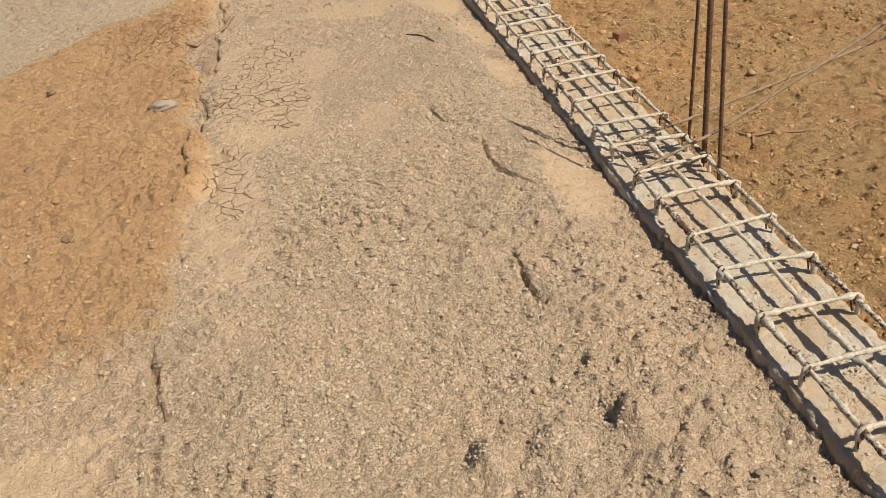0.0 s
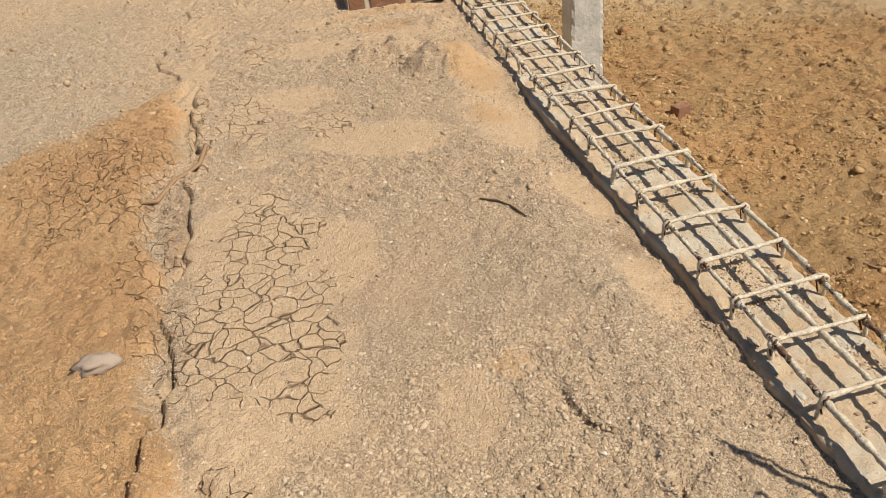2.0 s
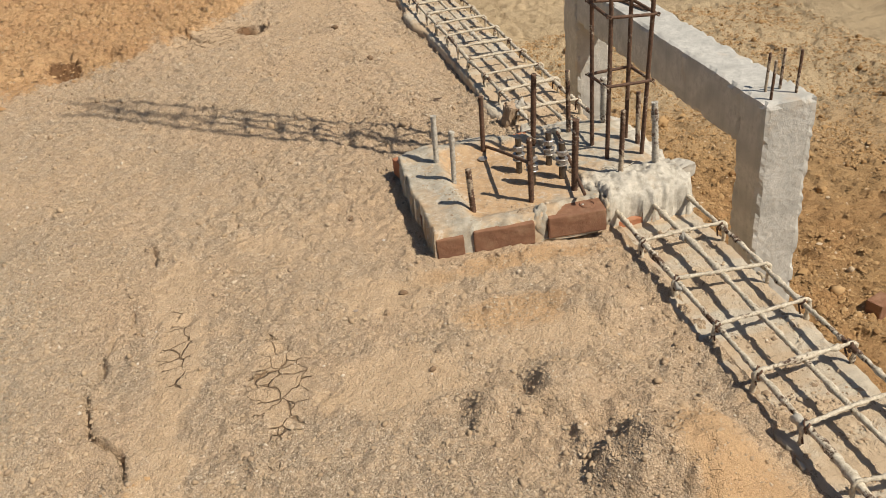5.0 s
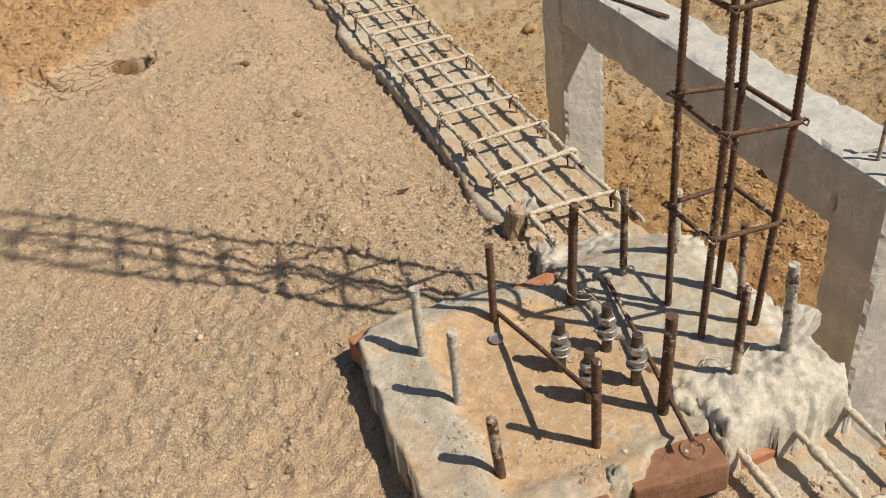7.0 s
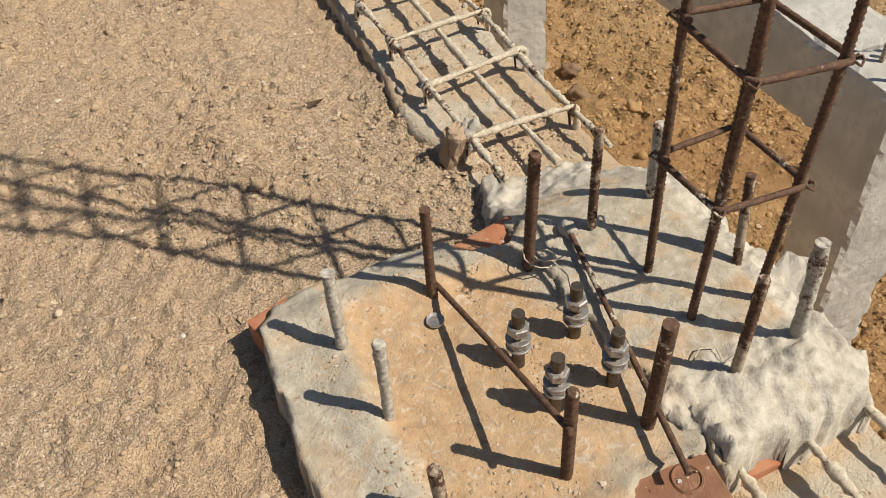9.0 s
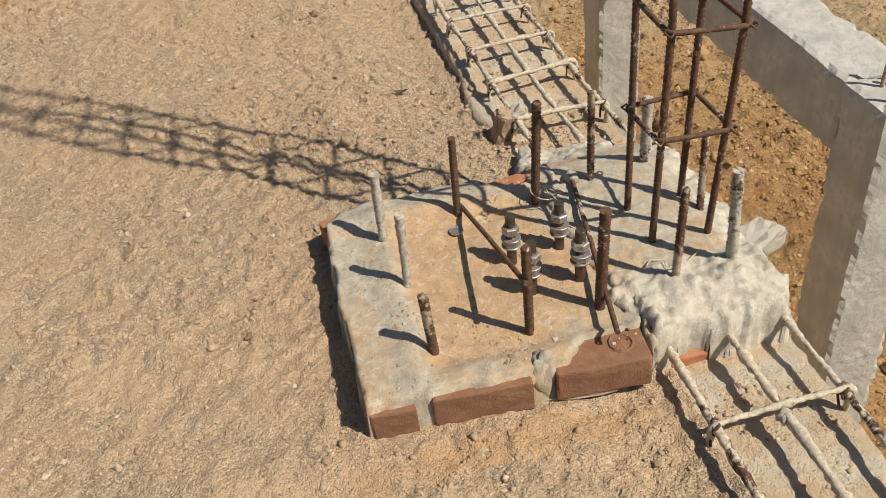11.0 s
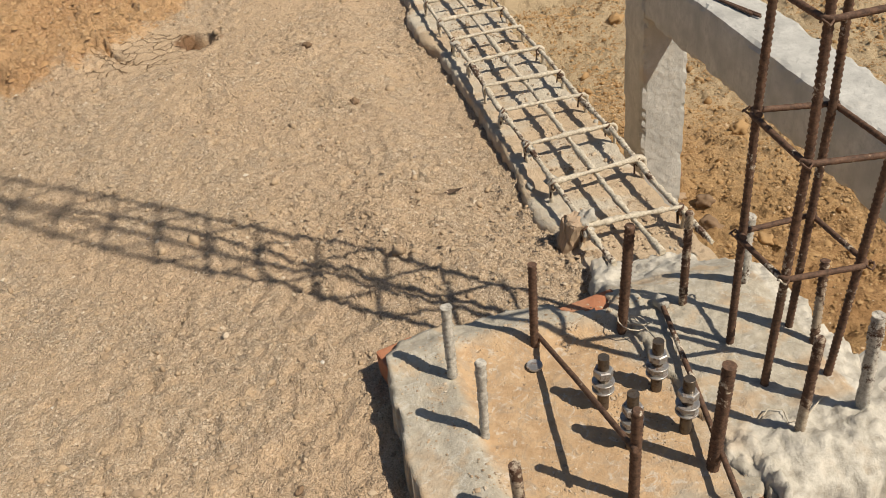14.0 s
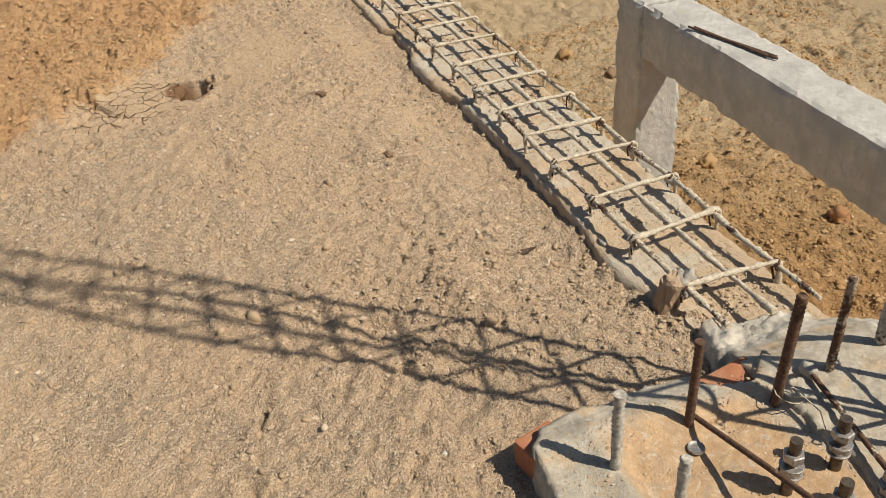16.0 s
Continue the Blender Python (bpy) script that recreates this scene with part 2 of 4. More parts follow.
EARTH = ground_material()
GRAVEL = stone_material("gravel_stone", [(0.0, (0.23, 0.165, 0.105)), (0.35, (0.41, 0.30, 0.195)), (0.7, (0.51, 0.39, 0.26)), (0.95, (0.59, 0.465, 0.325)), (1.0, (0.72, 0.63, 0.50))])
CLAYCRUMB = stone_material("clay_crumb", [(0.0, (0.34, 0.19, 0.085)), (0.5, (0.47, 0.285, 0.135)), (0.9, (0.57, 0.365, 0.185)), (1.0, (0.62, 0.45, 0.27))])
BROWNCRUMB = stone_material("brown_crumb", [(0.0, (0.23, 0.13, 0.055)), (0.5, (0.38, 0.235, 0.105)), (0.95, (0.50, 0.33, 0.165)), (1.0, (0.62, 0.50, 0.36))])
SANDCRUMB = stone_material("sandy_crumb", [(0.0, (0.33, 0.235, 0.145)), (0.5, (0.44, 0.32, 0.20)), (0.97, (0.52, 0.385, 0.245)), (1.0, (0.66, 0.56, 0.43))])
CLOD = stone_material("clod", [(0.0, (0.30, 0.21, 0.13)), (1.0, (0.38, 0.27, 0.17))])
CONCRETE = concrete_material("cast_concrete", (0.51, 0.49, 0.44), 0.06, (0.50, 0.34, 0.18), 1.5)
ROUGHCEM = concrete_material("rough_cement", (0.47, 0.43, 0.36), 0.25, (0.50, 0.38, 0.25), 1.8)
SLAB = slab_material()
BED = bed_material()
REBAR_RUST = rebar_material("rusty_rebar", 0.12)
REBAR_MIX = rebar_material("splashed_rebar", 0.42, (0.22, 0.165, 0.11), (0.50, 0.41, 0.30))
REBAR_CEM = rebar_material("cement_crusted_rebar", 0.78)
REBAR_PALE = rebar_material("cement_coated_rebar", 0.95)
REBAR_HALF = rebar_material("half_crusted_rebar", 0.6)
REBAR_DUSTY = rebar_material("dusty_rebar", 0.72, (0.22, 0.145, 0.08), (0.46, 0.34, 0.21))
REBAR_GREY = rebar_material("grey_coated_rebar", 0.74, (0.24, 0.215, 0.175), (0.62, 0.57, 0.48))
BRICK = brick_material()
STEEL = steel_material()


# ---- mesh helpers ----
def mesh_object(name, verts, faces, material, parent=None, label="", smooth=False):
    me = bpy.data.meshes.new(name)
    me.from_pydata([tuple(v) for v in verts], [], faces)
    me.materials.append(material)
    if smooth:
        me.shade_smooth()
        for p in me.polygons[-2:]:
            p.use_smooth = len(p.vertices) < 5
    ob = new(name, me)
    if parent is not None:
        ob.parent = parent
    return tagged(ob, label)


def part(name, bm, material, parent, label="", smooth=False):
    """Links a bmesh as one mesh object under a thing or a part."""
    me = bpy.data.meshes.new(name)
    bm.to_mesh(me)
    bm.free()
    me.materials.append(material)
    if smooth:
        me.shade_smooth()
    ob = new(name, me)
    if parent is not None:
        ob.parent = parent
    return tagged(ob, label)


def thing(name, at, label, category, group="", kind=""):
    ob = new(name)
    ob.location = at
    ob.empty_display_size = 0.1
    return tagged(ob, label, category, group, kind)


def lattice(seed, n=256):
    return np.random.RandomState(seed).rand(n, n)


def vnoise(x, y, scale, seed):
    """Smooth value noise in 0..1 on arrays."""
    g = lattice(seed)
    u, v = x * scale + 1000.0, y * scale + 1000.0
    i, j = np.floor(u).astype(int), np.floor(v).astype(int)
    fu, fv = u - i, v - j
    fu, fv = fu * fu * (3 - 2 * fu), fv * fv * (3 - 2 * fv)
    i0, i1, j0, j1 = i % 256, (i + 1) % 256, j % 256, (j + 1) % 256
    return (g[i0, j0] * (1 - fu) + g[i1, j0] * fu) * (1 - fv) + (g[i0, j1] * (1 - fu) + g[i1, j1] * fu) * fv


def fbm(x, y, scale, seed, octaves=4, gain=0.5):
    s, a, tot = 0, 1.0, 0.0
    for k in range(octaves):
        s = s + a * vnoise(x, y, scale * 2 ** k, seed + k)
        tot += a
        a *= gain
    return s / tot


def step(a, b, x):
    t = np.clip((x - a) / (b - a), 0, 1)
    return t * t * (3 - 2 * t)


def tube_arrays(points, radius, sides=8, rib=0.0, lump=0.0, seed=0, pitch=None):
    """Vertices and faces of a bar along points; rib: height of alternate ridges; lump: crust."""
    pts = [Vector(p) for p in points]
    if pitch:
        out = []
        for a, b in zip(pts, pts[1:]):
            k = max(1, int(round((b - a).length / pitch)))
            out += [a.lerp(b, i / k) for i in range(k)]
        pts = out + [pts[-1]]
    verts, faces = [], []
    rnd = random.Random(seed)
    up = None
    soft = 0.0
    for k, p in enumerate(pts):
        d = (pts[min(k + 1, len(pts) - 1)] - pts[max(k - 1, 0)]).normalized()
        if up is None:
            up = d.orthogonal().normalized()
        up = (up - d * up.dot(d)).normalized()
        side = d.cross(up)
        soft = soft * 0.75 + rnd.uniform(-1, 1) * 0.5
        r = radius * (1 + (rib if k % 2 else 0)) + lump * max(-0.2, soft)
        for s in range(sides):
            a = 2 * math.pi * s / sides
            rr = r + lump * rnd.uniform(-0.42, 0.42)
            verts.append(p + (up * math.cos(a) + side * math.sin(a)) * rr)
    for k in range(len(pts) - 1):
        for s in range(sides):
            a, b = k * sides + s, k * sides + (s + 1) % sides
            faces.append((a, b, b + sides, a + sides))
    faces.append(tuple(range(sides - 1, -1, -1)))
    faces.append(tuple(range((len(pts) - 1) * sides, len(pts) * sides)))
    return verts, faces


def bar(name, points, radius, material, parent=None, label="", rib=0.0, lump=0.0, seed=0, pitch=None, sides=8):
    v, f = tube_arrays(points, radius, sides, rib, lump, seed, pitch)
    return mesh_object(name, v, f, material, parent, label, True)


def rough_box(name, size, material, parent=None, label="", jitter=0.003, bevel=0.006, seed=0, cuts=3):
    """A block with worn edges and slightly uneven faces, its base centre at the origin."""
    bm = bmesh.new()
    bmesh.ops.create_cube(bm, size=1.0)
    bmesh.ops.scale(bm, vec=size, verts=bm.verts)
    bmesh.ops.translate(bm, vec=(0, 0, size[2] / 2), verts=bm.verts)
    bmesh.ops.bevel(bm, geom=bm.edges[:], offset=bevel, segments=2, affect="EDGES", profile=0.6)
    if cuts:
        bmesh.ops.subdivide_edges(bm, edges=[e for e in bm.edges if e.calc_length() > max(size) * 0.2], cuts=cuts, use_grid_fill=True)
    rnd = random.Random(seed)
    for v in bm.verts:
        v.co += Vector((rnd.uniform(-1, 1), rnd.uniform(-1, 1), rnd.uniform(-1, 1))) * jitter
    return part(name, bm, material, parent, label)


def lump_mesh(name, size, material, seed, parent=None, label="", rough=0.35, sub=3):
    """A stone or clod: a noisy, flattened ball resting on its base."""
    bm = bmesh.new()
    bmesh.ops.create_icosphere(bm, subdivisions=sub, radius=0.5)
    for v in bm.verts:
        d = v.co.normalized()
        k = 1 + rough * (noise.noise(d * 1.7 + Vector((seed * 7.1, 0, 0))) + 0.5 * noise.noise(d * 4.1 + Vector((0, seed * 3.3, 0))))
        v.co = Vector((v.co.x * size[0] * k, v.co.y * size[1] * k, v.co.z * size[2] * k))
    return part(name, bm, material, parent, label, True)


# ---- the ground: one sheet, upper bank and the lower ground beyond the plinth ----
PITS = [  # x, y, radius, depth
    (-0.05, 11.12, 0.22, 0.03), (-1.30, 11.0, 0.10, 0.07), (-1.26, 10.78, 0.11, 0.14), (0.03, 10.93, 0.05, 0.03), (-1.0, 10.95, 0.12, 0.05),
    (-0.30, 2.35, 0.028, 0.03), (0.34, 2.49, 0.035, 0.025), (0.60, 2.18, 0.03, 0.025), (0.76, 1.91, 0.035, 0.018), (0.19, 1.57, 0.035, 0.03), (0.37, 1.57, 0.05, 0.018),
    (0.60, 1.58, 0.035, 0.028), (0.67, 3.06, 0.05, 0.02), (0.72, 3.22, 0.05, 0.018), (0.36, 6.93, 0.03, 0.015), (0.53, 6.95, 0.03, 0.015),
    (0.47, 9.30, 0.03, 0.025), (-0.55, 11.0, 0.05, 0.04), (-0.7, 6.25, 0.04, 0.04), (-0.87, 6.05, 0.04, 0.04), (0.30, 7.62, 0.05, 0.02), (-0.16, 7.45, 0.03, 0.02), (-0.47, 7.72, 0.025, 0.02),
]
MOUNDS = [  # x, y, radius, height: clods and low heaps
    (-0.24, 2.30, 0.03, 0.018), (0.40, 2.45, 0.05, 0.03), (0.25, 1.54, 0.055, 0.05), (0.42, 1.53, 0.065, 0.05), (0.66, 1.56, 0.05, 0.05), (0.70, 1.38, 0.05, 0.03), (0.97, 1.77, 0.035, 0.03),
    (0.43, 6.92, 0.055, 0.06), (0.63, 6.92, 0.075, 0.075), (0.80, 6.58, 0.12, 0.06), (0.70, 6.56, 0.07, 0.055), (0.92, 6.56, 0.085, 0.06), (0.86, 6.47, 0.05, 0.03),
    (0.95, 7.30, 0.07, 0.045), (0.82, 7.36, 0.05, 0.025), (0.535, 10.10, 0.04, 0.03), (0.45, 10.64, 0.035, 0.03), (0.54, 9.25, 0.07, 0.03), (0.60, 9.08, 0.06, 0.025), (0.27, 10.48, 0.30, 0.03),
]
CRACKS = [  # open cracks in the bank as rough polylines
    [(-0.62, 1.0), (-0.60, 1.4), (-0.64, 1.68), (-0.683, 1.90), (-0.70, 2.13), (-0.71, 2.40)],
    [(-0.70, 3.30), (-0.66, 3.50), (-0.68, 3.75), (-0.64, 4.0), (-0.59, 4.33), (-0.62, 4.52), (-0.68, 4.78), (-0.58, 4.93), (-0.56, 5.4), (-0.57, 5.83), (-0.50, 6.14)],
    [(-0.53, 5.70), (-0.50, 5.99), (-0.545, 6.30), (-0.53, 6.86)],
    [(-0.64, 6.0), (-0.68, 6.22)],
    [(0.80, 2.95), (0.70, 3.10), (0.67, 3.25), (0.66, 3.45)],
    [(0.62, 3.65), (0.56, 3.80), (0.52, 3.92)],
    [(0.60, 2.15), (0.57, 2.35), (0.56, 2.52)],
    [(0.44, 9.16), (0.465, 9.32), (0.43, 9.45)],
    [(-0.17, 8.65), (-0.09, 8.95)],
    [(-0.66, 6.94), (-0.667, 7.10), (-0.74, 7.28), (-0.754, 7.42), (-0.73, 7.53), (-0.70, 7.71), (-0.67, 7.86)],
    [(-0.61, 8.13), (-0.604, 8.31)],
    [(-0.516, 10.67), (-0.518, 10.93), (-0.487, 11.12), (-0.504, 11.30), (-0.528, 11.50)],
    [(-0.36, 10.93), (-0.425, 11.05), (-0.58, 11.20)],
    [(-0.378, 11.81), (-0.318, 11.89)],
]


def bank_edge(y):
    """Where the red soil meets the dried mud strip."""
    return -0.63 + 0.05 * np.sin(y * 2.1) + 0.04 * np.sin(y * 5.3 + 1) + 0.02 * np.sin(y * 13.0)


TAN = [  # x, y, half width, half length: smooth tan dust and dried mud between the gravel
    (-0.49, 3.2, 0.14, 0.55), (-0.33, 5.1, 0.27, 0.34), (-0.27, 4.2, 0.26, 0.35), (0.28, 3.9, 0.10, 0.16), (1.02, 2.95, 0.14, 0.26), (0.0, 4.85, 0.20, 0.20), (0.21, 5.83, 0.36, 0.13),
    (-0.05, 6.46, 0.20, 0.16), (1.03, 4.33, 0.11, 0.16), (0.96, 6.5, 0.14, 0.34), (0.39, 5.71, 0.28, 0.10), (0.93, 5.75, 0.15, 0.32), (1.05, 5.07, 0.10, 0.26), (-0.48, 7.65, 0.08, 0.40),
    (-0.53, 6.75, 0.10, 0.5), (0.67, 7.21, 0.25, 0.14), (0.26, 7.6, 0.18, 0.10), (0.16, 7.14, 0.26, 0.15), (-0.16, 8.15, 0.13, 0.11), (-0.95, 1.85, 0.16, 0.16), (-0.85, 1.45, 0.10, 0.12), (-0.10, 10.5, 0.09, 0.25),
    (0.29, 11.3, 0.22, 0.3), (-0.25, 11.05, 0.34, 0.30),
]
MUD = [  # the same: cracked mud
    (-0.37, 4.50, 0.24, 0.40), (-0.17, 4.38, 0.12, 0.28), (-0.25, 5.15, 0.16, 0.30), (-0.51, 6.2, 0.06, 0.55), (-0.29, 6.25, 0.13, 0.28), (0.10, 6.07, 0.14, 0.14), (-0.16, 7.26, 0.09, 0.24),
    (-0.49, 7.62, 0.05, 0.18), (-0.88, 5.62, 0.34, 0.42), (-0.70, 5.25, 0.10, 0.45), (-0.25, 11.05, 0.30, 0.22), (-0.48, 3.45, 0.09, 0.3),
]
OCHRE = [(0.43, 4.04, 0.07, 0.06), (0.94, 6.42, 0.14, 0.30), (0.87, 5.9, 0.09, 0.14), (0.65, 7.36, 0.22, 0.08), (0.75, 7.66, 0.32, 0.06)]
# Damp spots, plus dark colour for shade in pit, hollow and bank strip.
DAMP_AND_SHADE = [(-0.60, 5.25, 0.055, 0.42), (-0.48, 3.78, 0.035, 0.12), (-0.55, 4.44, 0.035, 0.07), (-0.57, 4.72, 0.035, 0.05), (1.05, 4.63, 0.06, 0.08), (-0.34, 5.98, 0.05, 0.08), (-0.05, 11.14, 0.11, 0.085), (-1.28, 10.9, 0.12, 0.14)]


def blobs(x, y, spots, rag):
    """Soft, ragged patches, the highest of all of them."""
    d = np.full(np.shape(x), 9.0)
    for cx, cy, a, b in spots:
        d = np.minimum(d, np.hypot((x - cx) / a, (y - cy) / b))
    return step(1.75, 0.40, d + rag)


def zones(x, y):
    w = (fbm(x, y, 2.3, 11) - 0.5) * 0.5
    e = bank_edge(y)
    red = step(0.07, -0.09, x - e + 0.15 * w) * step(2.1, 2.85, y + 0.75 * (x + 0.72) * -0.65 + w * 0.6)
    red = red * step(0.3, -0.3, y - np.interp(x, [-3, -1.75, -1.34, -1.05, -0.8, -0.55], [4.0, 5.6, 6.3, 6.42, 6.55, 7.0]) + w * 0.5)
    far = step(-0.22, 0.22, y - np.interp(x, [-4, -1.6, -1.17, -0.85, -0.5, 0.1, 0.3, 1.1], [10.0, 10.45, 10.55, 10.85, 11.1, 11.9, 12.3, 15]) + w * 1.1 + 0.5 * (fbm(x, y, 5.5, 13) - 0.5))
    rag = 1.9 * (fbm(x, y, 4.5, 17, 5, 0.68) - 0.5)
    tan = np.maximum(blobs(x, y, TAN, rag), (0.10 + 0.55 * fbm(x, y, 1.1, 43, 3)) * step(5.5, 7.5, y))
    mud = blobs(x, y, MUD, rag)
    tan = np.maximum(tan, 0.8 * np.minimum(mud, step(-0.62, -0.5, x)))
    pale = step(-0.6, -1.1, x) * step(4.2, 6.8, y) * step(9.2, 7.6, y)
    return red, far, tan, mud, pale


def bank_height(x, y, detail=True):
    red, far, tan, mud, pale = zones(x, y)
    z = -0.012 + (fbm(x, y, 1.1, 21, 3) - 0.5) * 0.05
    z = z + red * 0.055 + far * (0.01 + 0.05 * (fbm(x, y, 4, 61) - 0.5) + 0.17 * np.abs(fbm(x, y, 9, 65, 4, 0.65) - 0.5))
    lower = np.maximum(step(6.8, 5.5, y), step(8.6, 9.3, y))
    z = z - (0.035 + 0.045 * lower) * step(0.80, 1.10, x + 0.11 * step(8.6, 9.3, y) + 0.026 * np.clip(y - 9, 0, 4))
    if detail:
        soft = 1 - 0.7 * tan
        lumpy = step(0.35, 0.65, fbm(x, y, 1.3, 35, 2))
        z = z + (fbm(x, y, 7, 31, 4, 0.55) - 0.5) * (0.02 + 0.03 * lumpy) * soft
        z = z + (fbm(x, y, 30, 51, 2, 0.7) - 0.5) * (0.010 + 0.012 * lumpy + 0.018 * np.maximum(step(3.8, 2.8, y), step(5.5, 7.0, y))) * soft
        z = z + 0.014 * step(0.54, 0.66, fbm(x, y, 27, 57, 3, 0.6)) * (0.35 + 0.65 * lumpy) * soft * (0.3 + 0.7 * np.maximum(step(3.8, 2.8, y), step(6.0, 7.5, y)))
        z = z + red * (np.abs(fbm(x, y, 13, 71, 3) - 0.5)) * 0.055 + np.maximum(red, far) * 0.009 * step(0.54, 0.62, fbm(x, y, 22, 73, 3, 0.6))
    e = bank_edge(y)
    z = z - 0.03 * np.exp(-((x - e) / 0.035) ** 2) * step(2.7, 3.0, y) * step(7.1, 6.7, y)
    ragged = fbm(x, y, 16, 5, 2)
    for spots, sign, power in ((PITS, -0.7, 2.6), (MOUNDS, 1.15, 2.6)):
        for cx, cy, r, d in spots:
            q = np.hypot(x - cx, y - cy) / (r if sign < 0 else 1.15 * r)
            z = z + sign * np.where(q < 4, d * np.exp(-(np.minimum(q, 4) * (0.6 + 0.5 * ragged)) ** power), 0)
    pit = np.hypot((x + 0.055) / 0.125, (y - 11.14) / 0.10) + 1.7 * (ragged - 0.5)
    z = z - 0.17 * step(1.12, 0.72, pit) - 0.05 * step(0.8, 0.3, pit)
    wobble, gaps = fbm(x, y, 9, 81, 2), step(0.2, 0.35, vnoise(x, y, 2.5, 91))
    for line in CRACKS:
        for (ax, ay), (bx, by) in zip(line, line[1:]):
            wob = (wobble - 0.5) * 0.08
            t = np.clip((y - ay) / (by - ay), 0, 1)
            inside = ((y >= ay) & (y <= by)).astype(float)
            dx = np.abs(x - (ax + (bx - ax) * t) - wob)
            z = z - 0.045 * np.exp(-(dx / 0.009) ** 2) * inside * gaps
    return z


def low_height(x, y):
    return -1.80 + (fbm(x, y, 0.8, 121, 3) - 0.5) * 0.14 + (np.abs(fbm(x, y, 4, 131, 4, 0.6) - 0.5)) * 0.10 + 0.06 * (fbm(x, y, 11, 141, 3, 0.6) - 0.5) + 0.03 * step(0.55, 0.66, fbm(x, y, 9, 161, 3)) - 0.22 * np.exp(-((x - 5.7) / 0.45) ** 2 - ((y - 12.3) / 0.3) ** 2)


def height(x, y):
    x, y = np.asarray(x, float), np.asarray(y, float)
    f = step(1.20, 1.42, x)
    return bank_height(x, y) * (1 - f) + low_height(x, y) * f


def spaced(*runs):
    out = []
    for a, b, d in runs:
        out.append(np.arange(a, b, d))
    return np.unique(np.concatenate(out).round(4))


def build_ground():
    xs = spaced((-160, -20, 14), (-20, -4, 1.2), (-4, -2.4, 0.08), (-2.4, -1.3, 0.016), (-1.3, 1.19, 0.0105), (1.19, 1.5, 0.04), (1.5, 6.6, 0.035), (6.6, 12, 0.3), (12, 170, 12))
    ys = spaced((-160, -20, 14), (-20, 0, 1.0), (0, 0.8, 0.1), (0.8, 9.8, 0.0105), (9.8, 12.6, 0.014), (12.6, 17, 0.05), (17, 24, 0.4), (24, 180, 12))
    X, Y = np.meshgrid(xs, ys, indexing="ij")
    Z = height(X, Y)
    nx, ny = X.shape
    me = bpy.data.meshes.new("ground")
    me.vertices.add(nx * ny)
    me.vertices.foreach_set("co", np.stack([X, Y, Z], -1).ravel())
    i = (np.arange(nx - 1)[:, None] * ny + np.arange(ny - 1)[None, :]).ravel()
    quads = np.stack([i, i + ny, i + ny + 1, i + 1], -1)
    me.loops.add(quads.size)
    me.loops.foreach_set("vertex_index", quads.ravel())
    me.polygons.add(len(quads))
    me.polygons.foreach_set("loop_start", np.arange(0, quads.size, 4))
    me.update(calc_edges=True)
    red, far, tan, mud, pale = zones(X, Y)
    low = step(1.25, 1.4, X)
    damp_and_shade = np.zeros_like(X)
    # Full weight at the far pits, where dark colour stands for their shade.
    for spot in DAMP_AND_SHADE:
        damp_and_shade = np.maximum(damp_and_shade, (1.0 if spot[1] > 9 else 0.46) * blobs(X, Y, [spot], fbm(X, Y, 9, 15) - 0.5))
    ochre = blobs(X, Y, OCHRE, fbm(X, Y, 7, 19, 3) - 0.5)
    tan = np.maximum(tan, ochre * 0.9)
    for name, v in (("red", np.maximum(red, far)), ("tan", tan), ("mud", mud), ("ochre", ochre), ("pale", pale), ("low", low), ("damp_and_shade", damp_and_shade), ("dry", step(-0.8, 1.2, (Y - 10.9) + 0.55 * (X - 5.2) + 2.0 * (fbm(X, Y, 0.7, 151) - 0.5)) * low)):
        at = me.attributes.new(name, "FLOAT", "POINT")
        at.data.foreach_set("value", v.ravel())
    me.materials.append(EARTH)
    me.shade_smooth()
    return tagged(new("ground", me), "sandy gravel bank with red soil, dried mud and lower brown earth", "ground", kind="structure")


build_ground()

# ---- plinth: the low wall that carries the ring beam ----
PX0, PX1, BED_Z = 1.135, 1.515, -0.060


def drift(y):
    """The far stretch of the plinth runs a little askew."""
    return 0.0 if y < 8.5 else -0.04 * min(1, (y - 8.5) / 0.3) - 0.026 * max(0, y - 8.9)



